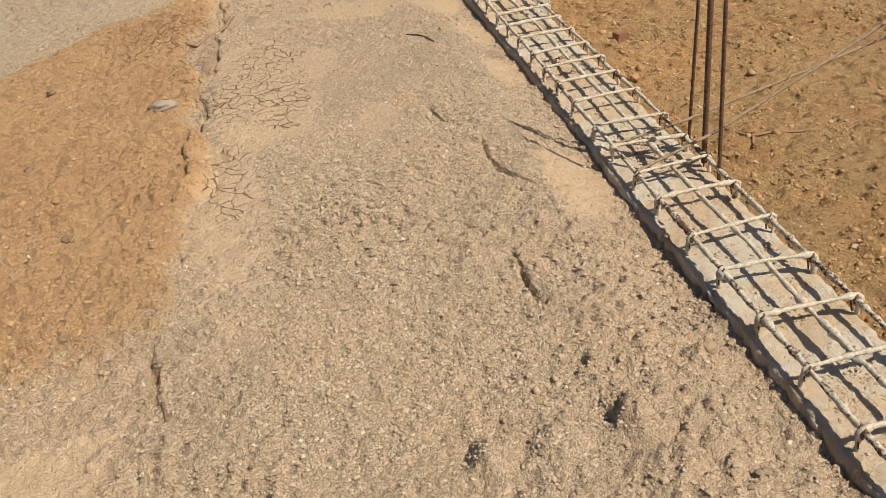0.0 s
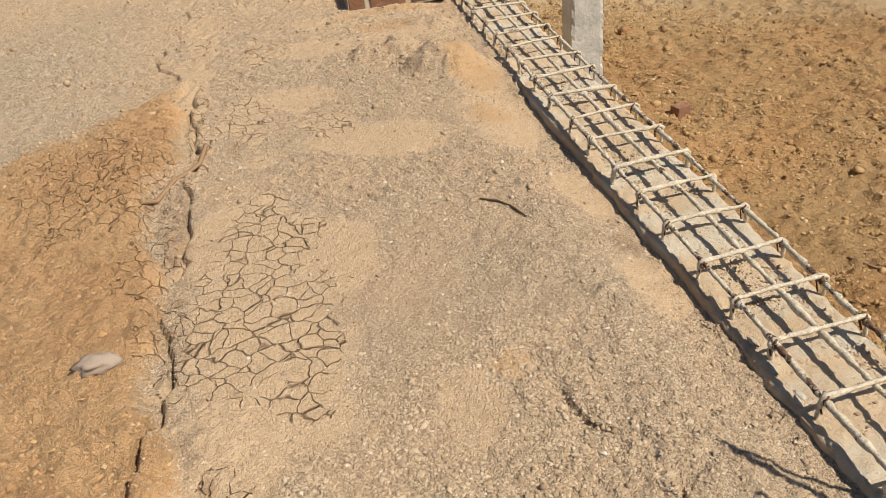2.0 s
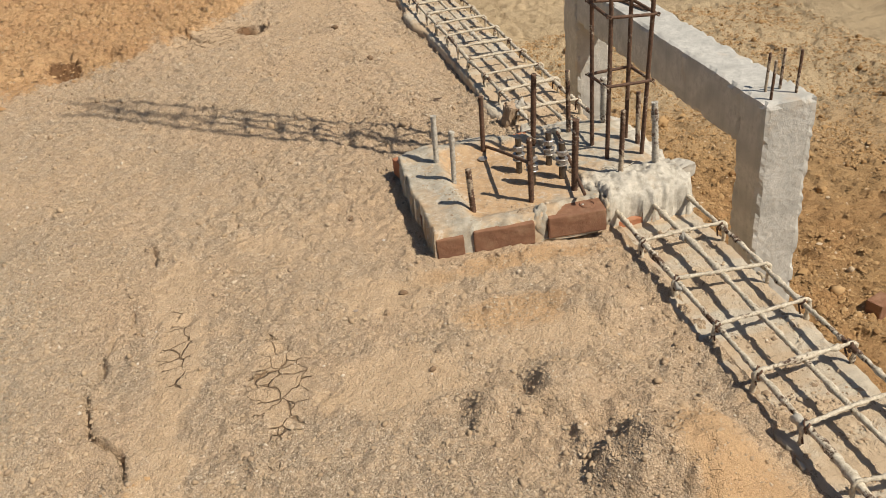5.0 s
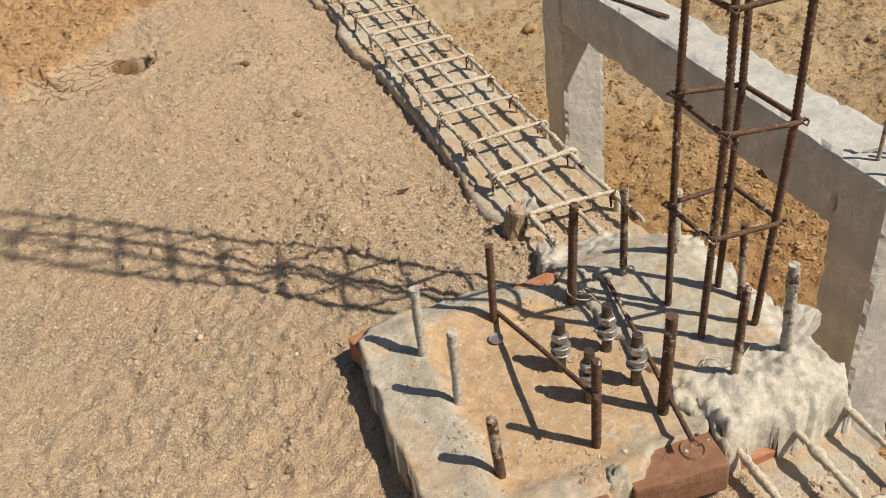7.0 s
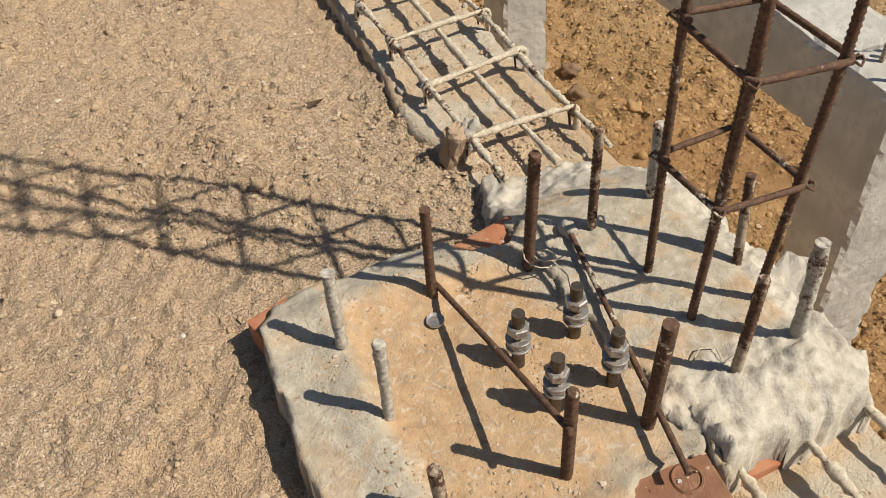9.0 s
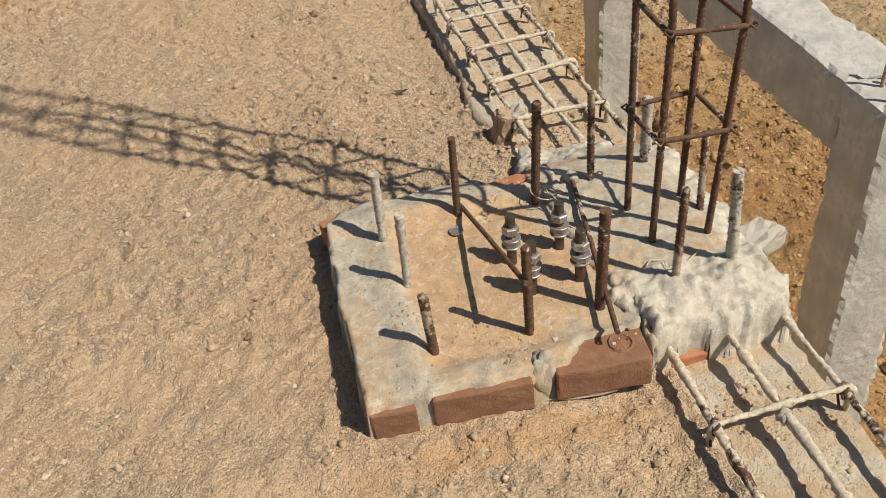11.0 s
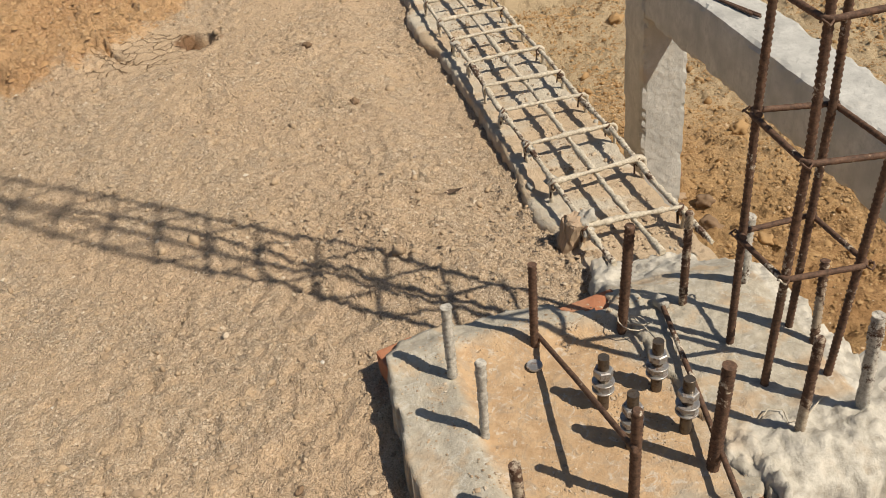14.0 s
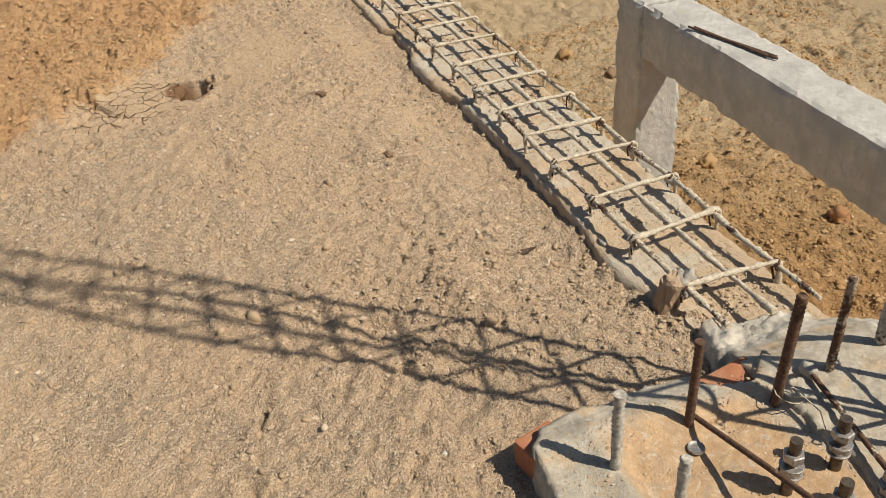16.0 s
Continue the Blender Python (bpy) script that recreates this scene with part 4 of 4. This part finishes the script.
def frame_block(name, x0, x1, y0, y1, z0, z1, seed, label):
    """A cast block with uneven faces and chipped edges."""
    size = Vector((x1 - x0, y1 - y0, z1 - z0))
    n = [max(2, int(round(v / 0.03))) for v in size]
    verts, faces, index = [], [], {}

    def vertex(i, j, k):
        key = (i, j, k)
        if key not in index:
            p = Vector((size.x * (i / n[0] - 0.5), size.y * (j / n[1] - 0.5), size.z * k / n[2]))
            q = p * 1.0 + Vector((seed * 3.7, 0, 0))
            ends = (i in (0, n[0])) + (j in (0, n[1])) + (k in (0, n[2]))
            off = noise.noise_vector(q * 5) * 0.004 + noise.noise_vector(q * 40) * 0.0022
            if ends >= 2:
                chip = 0.003 + 0.024 * max(0.0, noise.noise(q * 9) - 0.05) + 0.016 * max(0.0, noise.noise(q * 37))
                centre = Vector((0, 0, p.z if k not in (0, n[2]) else size.z / 2))
                way = Vector((-math.copysign(1, p.x) if i in (0, n[0]) else 0, -math.copysign(1, p.y) if j in (0, n[1]) else 0, (1 if k == 0 else -1) if k in (0, n[2]) else 0))
                off += way * chip
            index[key] = len(verts)
            verts.append(p + off)
        return index[key]

    for a, b, c in ((0, 1, 2), (1, 2, 0), (2, 0, 1)):
        for side in (0, n[c]):
            for u in range(n[a]):
                for v in range(n[b]):
                    quad = []
                    for du, dv in ((0, 0), (1, 0), (1, 1), (0, 1)):
                        key = [0, 0, 0]
                        key[a], key[b], key[c] = u + du, v + dv, side
                        quad.append(vertex(*key))
                    faces.append(tuple(quad if side else quad[::-1]))
    ob = mesh_object(name, verts, faces, CONCRETE, frame_thing, label)
    ob.location = ((x0 + x1) / 2 - 2.42, (y0 + y1) / 2 - 9.8, z0 + 1.85)
    return ob


frame_block("beam", FX0 + 0.004, FX1 - 0.004, 8.795, 11.105, -0.358, FTOP - 0.003, 1, "smooth-topped concrete beam in grey cement")
near_column = frame_block("column", FX0 - 0.003, FX1, 8.56, 8.80, -1.95, FTOP, 2, "")
far_column = frame_block("column", FX0, FX1, 11.10, 11.37, -1.95, FTOP, 3, "")
for k, (x, y, h) in enumerate(((2.35, 8.62, 0.20), (2.38, 8.72, 0.2), (2.46, 8.72, 0.21), (2.50, 8.64, 0.22), (2.37, 11.2, 0.2), (2.50, 11.22, 0.2))):
    host = near_column if y < 10 else far_column
    off = host.location
    bar("dowel", [Vector((x - 2.42, y - 9.8, 1.75)) - off, Vector((x - 2.42 + 0.01, y - 9.8, 1.85 + FTOP + h)) - off], 0.007, REBAR_MIX, host, rib=0.12, seed=90 + k, pitch=0.01)

# loose bars lying on the beam
for k, (ax, ay, bx, by) in enumerate(((2.325, 10.72, 2.45, 10.20), (2.345, 10.70, 2.43, 10.24), (2.37, 10.55, 2.46, 10.22))):
    b = thing("loose_bar", (ax, ay, FTOP), "short rusty steel bar lying on the concrete beam", "rebar", "bars on the beam")
    bar("steel_rod", [(0, 0, 0.006), (bx - ax, by - ay, 0.007)], 0.0055, REBAR_RUST, b, rib=0.1, seed=k, pitch=0.012)

# slanting bars tied to the near cage
for k, pts in enumerate((((1.18, 3.09, 0.015), (1.5, 3.03, 0.10), (2.0, 2.98, 0.245), (2.5, 2.92, 0.40), (3.3, 2.80, 0.62)), ((1.18, 2.83, 0.015), (1.5, 2.82, 0.125), (2.0, 2.80, 0.375), (2.5, 2.79, 0.635), (3.3, 2.74, 1.02)))):
    b = thing("slanting_bar", pts[0], "thin cement-splashed bar slanting up from the cage over the drop", "rebar", "slanting bars")
    bar("steel_rod", [Vector(p) - Vector(pts[0]) for p in pts], 0.0062, REBAR_DUSTY, b, rib=0.1, lump=0.0012, seed=70 + k, pitch=0.014)

# bars and bits on the footing
for k, (a0, b0, r) in enumerate((((0.838, 8.415, 0.092), (0.870, 7.868, 0.25), 0.0065), ((1.165, 8.40, 0.105), (1.050, 7.775, 0.125), 0.0065))):
    b = thing("fallen_bar", a0, "thin rusty bar fallen across the footing", "rebar", "bars on the footing")
    bar("steel_rod", [(0, 0, 0), (Vector(b0) - Vector(a0)) * 0.5 + Vector((0, 0, 0.004)), Vector(b0) - Vector(a0)], r, REBAR_RUST, b, rib=0.08, seed=110 + k, pitch=0.012)
    if k:
        lump_mesh("cement_blob", (0.035, 0.05, 0.035), ROUGHCEM, 8, b, "dried cement on the bar end")

cap = thing("washer_ring", (0.803, 8.314, 0.0835), "small shiny steel washer lying on the footing", "washer")
bm = bmesh.new()
bmesh.ops.create_cone(bm, cap_ends=True, segments=28, radius1=0.020, radius2=0.019, depth=0.004)
bmesh.ops.inset_region(bm, faces=[f for f in bm.faces if f.normal.z > 0.9], thickness=0.006, depth=-0.002)
part("disc", bm, STEEL, cap)


def loop_wire(at, pts, label):
    w = thing("wire_loop", at, label, "wire", "binding wires")
    fine = []
    for a, b in zip(pts, pts[1:]):
        fine += [Vector(a).lerp(Vector(b), f) for f in (0, 0.5)]
    bar("strand", fine + [Vector(pts[-1])], 0.0016, REBAR_PALE, w, seed=4, sides=5)


loop_wire((1.045, 8.34, 0.10), [(0.03 * math.cos(a) + 0.004 * a, 0.03 * math.sin(a), 0.02 + 0.012 * math.sin(a * 0.7)) for a in [0.6 * i for i in range(20)]], "pale binding wire coiled round a rod")
loop_wire((1.045, 8.33, 0.12), [(0.0, 0, 0.01), (0.03, -0.02, 0.015), (0.045, -0.06, 0.0), (0.035, -0.10, -0.025), (0.06, -0.14, -0.028)], "pale binding wire trailing on the footing")
loop_wire((1.20, 7.98, 0.098), [(0, 0, 0), (0.03, 0.02, 0.006), (0.06, 0.01, 0.004), (0.05, -0.03, 0.008), (0.10, -0.02, 0.004), (0.16, 0.02, 0.0)], "thin binding wire trailing on the footing")

# ---- loose things on the bank ----
LOW = lambda x, y: float(height(x, y))


def stone(x, y, size, seed, label, mat=CLOD, name="stone", sink=0.35, turn=0.0, category="stone"):
    ob = lump_mesh(name, size, mat, seed, None, rough=0.55)
    ob.matrix_world = pose(x, y, LOW(x, y) + size[2] * (0.5 - sink), 0, 0, turn)
    return tagged(ob, label, category)


GREYSTONE = stone_material("grey_stone", [(0.0, (0.33, 0.26, 0.20)), (1.0, (0.37, 0.295, 0.23))])
WHITESTONE = stone_material("white_stone", [(0.0, (0.60, 0.55, 0.47)), (1.0, (0.68, 0.62, 0.54))])
REDCLOD = stone_material("red_clod", [(0.0, (0.30, 0.15, 0.07)), (1.0, (0.34, 0.18, 0.085))])
DARKCLOD = stone_material("dark_clod", [(0.0, (0.20, 0.13, 0.075)), (1.0, (0.25, 0.165, 0.10))])
stone(-0.80, 4.36, (0.12, 0.07, 0.06), 1, "flat grey stone lying on the red soil", GREYSTONE, turn=10)
stone(-1.46, 4.88, (0.055, 0.045, 0.03), 2, "small dark clod on the red soil", DARKCLOD)
stone(-1.09, 3.10, (0.05, 0.04, 0.035), 3, "dark reddish clod on the red soil", DARKCLOD)
stone(-1.40, 3.9, (0.04, 0.035, 0.03), 4, "small dark clod on the red soil", DARKCLOD)
stone(0.985, 1.78, (0.05, 0.04, 0.04), 5, "brown clod beside the plinth", CLOD)
for k, (x, y, r) in enumerate(((-0.45, 2.62, 0.022), (0.05, 2.42, 0.024), (-0.28, 2.27, 0.03), (0.02, 2.02, 0.02), (-0.10, 1.80, 0.022), (0.08, 2.60, 0.022), (0.28, 4.55, 0.025), (0.12, 3.75, 0.024), (0.03, 3.42, 0.022), (0.55, 3.60, 0.02), (-0.25, 4.22, 0.024), (0.75, 4.1, 0.02), (0.92, 1.45, 0.03), (0.30, 8.0, 0.022), (0.12, 7.55, 0.024), (-0.2, 9.4, 0.02), (0.75, 9.6, 0.022), (0.3, 8.6, 0.02))):
    stone(x, y, (r * 0.75, r * 0.55, r * 0.32), 20 + k, "small pale pebble on the sandy bank", WHITESTONE if k % 4 == 1 else GREYSTONE, "pebble", 0.3, k * 37, "pebble")
for k, (x, y, r) in enumerate(((0.30, 7.62, 0.028), (0.20, 8.2, 0.022), (0.60, 10.08, 0.04), (0.47, 10.62, 0.035), (0.30, 7.15, 0.02), (0.22, 7.5, 0.022))):
    stone(x, y, (r * 1.1, r * 0.8, r * 0.8), 50 + k, "dark earth clod on the sandy bank", DARKCLOD if k != 5 else CLOD, "earth_clod", 0.35, k * 51, "clod")

WOOD = wood_material("dry_wood", (0.30, 0.19, 0.11))
DARKWOOD = wood_material("dark_twig", (0.09, 0.06, 0.04))


def twig(name, pts, r, mat, label, category="twig", lift=0.5):
    base = Vector((pts[0][0], pts[0][1], LOW(*pts[0])))
    t = thing(name, base, label, category)
    line = [Vector((x, y, LOW(x, y) + r * lift + 0.004)) - base for x, y in pts]
    bar("stem", line, r, mat, t, lump=r * 0.25, seed=len(pts), pitch=0.02, sides=7)


twig("dry_root", [(-0.48, 6.04), (-0.51, 5.85), (-0.57, 5.80), (-0.62, 5.70), (-0.69, 5.54), (-0.74, 5.46)], 0.011, WOOD, "bare brown root lying out of the red soil", "root")
twig("dark_stick", [(0.60, 5.02), (0.66, 4.98), (0.70, 4.92), (0.735, 4.84)], 0.0042, DARKWOOD, "thin dark stick on the sandy bank")
twig("dry_twig", [(3.42, 6.30), (3.50, 6.12), (3.56, 6.05), (3.75, 6.06), (3.95, 6.02), (4.14, 6.00)], 0.010, WOOD, "dry branched twig on the brown lower earth")
twig("dry_twig", [(3.55, 6.06), (3.48, 5.93), (3.44, 5.80)], 0.009, WOOD, "dry twig on the brown lower earth")
twig("dry_twig", [(4.22, 5.82), (4.30, 5.90), (4.42, 5.95), (4.52, 5.93)], 0.009, WOOD, "curved dry twig on the brown lower earth")
leaf = thing("dry_leaf", (0.82, 9.29, LOW(0.82, 9.29) + 0.004), "curled dark dry leaf on the sandy bank", "leaf")
mesh_object("blade", [(-0.035, 0, 0.004), (-0.01, 0.012, 0.008), (0.02, 0.010, 0.006), (0.04, 0, 0.012), (0.02, -0.010, 0.008), (-0.01, -0.011, 0.003), (0, 0, 0.001)], [(0, 6, 1), (1, 6, 2), (2, 6, 3), (3, 6, 4), (4, 6, 5), (5, 6, 0)], DARKWOOD, leaf)

CHUNK = brick_material("dusty_brick", (0.37, 0.27, 0.18))
# chunk leaning on the far cage, and the bits on the right of the footing
chunk = rough_box("brick_piece", (0.075, 0.06, 0.125), CHUNK, None, "", 0.005, 0.014, 12)
lump_mesh("cement_crust", (0.055, 0.06, 0.095), ROUGHCEM, 15, chunk, "pale cement crust", 0.6).location = (0.03, -0.01, 0.10)
tagged(chunk, "cement-covered brick piece leaning on the cage", "rubble")
chunk.matrix_world = pose(1.100, 8.925, -0.075, 12, 8, 24)
ledge = rough_box("rubble_piece", (0.20, 0.10, 0.06), ROUGHCEM, None, "", 0.005, 0.012, 14)
tagged(ledge, "pale cement piece jutting out of the plinth", "rubble")
ledge.matrix_world = pose(1.60, 8.15, -0.10, 0, 10, 28)

# ---- things on the lower ground ----
def low_brick(x, y, size, turn, seed, label, tilt=0.0):
    b = rough_box("loose_brick", size, BRICK, None, "", 0.002, 0.008, seed)
    tagged(b, label, "brick")
    b.matrix_world = pose(x, y, LOW(x, y) - 0.012, tilt, 0, turn)


low_brick(3.45, 8.86, (0.15, 0.11, 0.11), 20, 31, "broken red brick on the brown lower earth")
stone(3.65, 13.8, (0.2, 0.12, 0.1), 77, "dark rubble lying far out on the lower earth", DARKCLOD, "rubble_piece", 0.3, 40, "rubble")
low_brick(2.75, 11.6, (0.16, 0.11, 0.07), 70, 33, "broken red brick at the foot of the column", 10)
for k, (x, y, r, label, mat) in enumerate(((3.80, 10.97, 0.10, "reddish earth clod on the lower ground", REDCLOD), (3.45, 11.95, 0.10, "brown earth clod on the lower ground", BROWNCRUMB), (3.45, 14.35, 0.11, "brown earth clod on the lower ground", BROWNCRUMB), (2.95, 10.7, 0.07, "brown earth clod on the lower ground", BROWNCRUMB), (3.1, 7.6, 0.08, "brown earth clod on the lower ground", BROWNCRUMB), (2.9, 8.0, 0.06, "brown earth clod on the lower ground", BROWNCRUMB), (4.0, 10.3, 0.06, "brown earth clod on the lower ground", BROWNCRUMB), (2.72, 10.95, 0.10, "dark red rubble at the foot of the column", DARKCLOD), (2.80, 11.2, 0.08, "dark rubble at the foot of the column", DARKCLOD), (2.68, 11.35, 0.07, "brown rubble at the foot of the column", CLOD))):
    stone(x, y, (r * 1.5, r * 1.2, r), 80 + k, label, mat, "earth_clod", 0.3, k * 40, "clod")


# ---- gravel and crumbs ----
def scatter(name, label, material, count, size, box, keep, seed, fine=True, spread=0.45, surface=height):
    """Many small stones as one mesh, half sunk in the ground."""
    r = np.random.RandomState(seed)
    x, y = r.uniform(box[0], box[1], count), r.uniform(box[2], box[3], count)
    k = r.rand(count) < keep(x, y)
    x, y = x[k], y[k]
    n = len(x)
    s = size * np.exp(r.randn(n) * spread)
    if fine:
        base = np.array([(1, 0, 0), (0, 1, 0), (-1, 0, 0), (0, -1, 0), (0, 0, 0.8), (0, 0, -0.6)])
        tri = np.array([(0, 1, 4), (1, 2, 4), (2, 3, 4), (3, 0, 4)])
    else:
        bm = bmesh.new()
        bmesh.ops.create_icosphere(bm, subdivisions=1, radius=1.0)
        bm.verts.ensure_lookup_table()
        base = np.array([v.co[:] for v in bm.verts])
        tri = np.array([[v.index for v in f.verts] for f in bm.faces])
        bm.free()
    a = r.rand(n) * 6.283
    jit = 1 + 0.45 * r.uniform(-1, 1, (n, len(base), 3))
    p = base[None] * jit * s[:, None, None] * np.stack([r.uniform(0.8, 1.35, n), r.uniform(0.7, 1.1, n), r.uniform(0.7, 1.3, n)], -1)[:, None, :]
    c, q = np.cos(a)[:, None], np.sin(a)[:, None]
    p = np.stack([p[..., 0] * c - p[..., 1] * q, p[..., 0] * q + p[..., 1] * c, p[..., 2]], -1)
    p += np.stack([x, y, surface(x, y) + s * 0.15], -1)[:, None, :]
    t = (tri[None] + (np.arange(n) * len(base))[:, None, None]).reshape(-1)
    me = bpy.data.meshes.new(name)
    me.vertices.add(n * len(base))
    me.vertices.foreach_set("co", p.ravel())
    me.loops.add(len(t))
    me.loops.foreach_set("vertex_index", t)
    me.polygons.add(len(t) // 3)
    me.polygons.foreach_set("loop_start", np.arange(0, len(t), 3))
    me.update(calc_edges=True)
    me.materials.append(material)
    return tagged(new(name, me), label, "gravel", kind="stuff")


def off_footing(x, y):
    return 1.0 - ((x > 0.44) & (y > 7.72) & (y < 8.6) & (x < 1.2)) * 1.0


def gravel_here(x, y):
    red, far, tan, mud, pale = zones(x, y)
    return np.clip((1 - 0.97 * red) * (1 - 0.9 * far) * (1 - 0.85 * tan) * (0.35 + 0.65 * step(0.35, 0.6, fbm(x, y, 2.1, 401))) * off_footing(x, y) * (1 - 0.2 * step(3, 7, y)), 0, 1)


def red_here(x, y):
    red, far, tan, mud, pale = zones(x, y)
    return np.maximum(red, far) * (0.25 + 0.75 * step(0.4, 0.6, fbm(x, y, 3.1, 411)))


scatter("gravel", "fine tan gravel strewn over the bank", GRAVEL, 420000, 0.0025, (-2.2, 1.12, 0.9, 9.0), gravel_here, 1)
scatter("sand_crumbs", "sand and mortar crumbs strewn on the footing", GRAVEL, 3000, 0.0025, (0.47, 1.12, 7.78, 8.46), lambda x, y: 0.15 + 0.85 * step(0.45, 0.65, fbm(x, y, 6, 431)), 9, True, 0.4, slab_top)
scatter("gravel", "coarse chips of gravel on the near bank", GRAVEL, 80000, 0.0042, (-1.6, 1.12, 0.9, 4.2), gravel_here, 10, True, 0.35)
scatter("gravel", "fine tan gravel strewn over the far bank", GRAVEL, 130000, 0.0032, (-2.2, 1.08, 9.0, 13.0), gravel_here, 2)
scatter("gravel", "mixed pebbles strewn over the bank", GRAVEL, 4500, 0.0058, (-2.2, 1.12, 0.9, 13.0), gravel_here, 3, False, 0.35)
scatter("gravel", "coarse crumbs of sandy earth round the footing", SANDCRUMB, 110000, 0.0038, (-2.2, 1.10, 5.4, 12.2), gravel_here, 14, True, 0.38)
scatter("sand_crumbs", "sand and mortar crumbs lying on the plinth", GRAVEL, 30000, 0.0036, (0.95, 1.48, 0.9, 13.0), lambda x, y: (x > 1.19 + np.array([drift(v) for v in y])) * (x < 1.47 + np.array([drift(v) for v in y])) * (0.1 + 0.9 * step(0.45, 0.62, fbm(x, y, 4.5, 441))) * ((y < 7.7) | (y > 8.8)), 15, True, 0.45, lambda x, y: BED_Z + 0.002 + 0.0 * x)
scatter("gravel", "small clods of sandy earth round the footing", SANDCRUMB, 3500, 0.0065, (-2.2, 1.10, 5.0, 12.2), gravel_here, 18, False, 0.4)
scatter("soil_crumbs", "crumbs of red soil on the bank", CLAYCRUMB, 90000, 0.0042, (-2.4, 1.0, 2.2, 14.0), red_here, 4, True, 0.35)
scatter("soil_crumbs", "larger crumbs of red soil on the bank", CLAYCRUMB, 7000, 0.0085, (-2.4, 1.0, 2.2, 14.0), red_here, 5, True, 0.32)
scatter("soil_crumbs", "clods of red soil on the far bank", CLAYCRUMB, 9000, 0.0075, (-2.4, 0.6, 10.3, 14.0), red_here, 12, True, 0.4)
scatter("soil_crumbs", "crumbs of brown earth on the lower ground", BROWNCRUMB, 200000, 0.0064, (2.2, 6.5, 2.5, 15.0), lambda x, y: 0.3 + 0.7 * step(0.4, 0.6, fbm(x, y, 1.7, 421)), 6)
scatter("soil_crumbs", "larger clods of brown earth on the lower ground", BROWNCRUMB, 5000, 0.012, (2.2, 6.5, 2.5, 15.0), lambda x, y: 0.2 + 0.8 * step(0.45, 0.65, fbm(x, y, 1.7, 421)), 7, False)
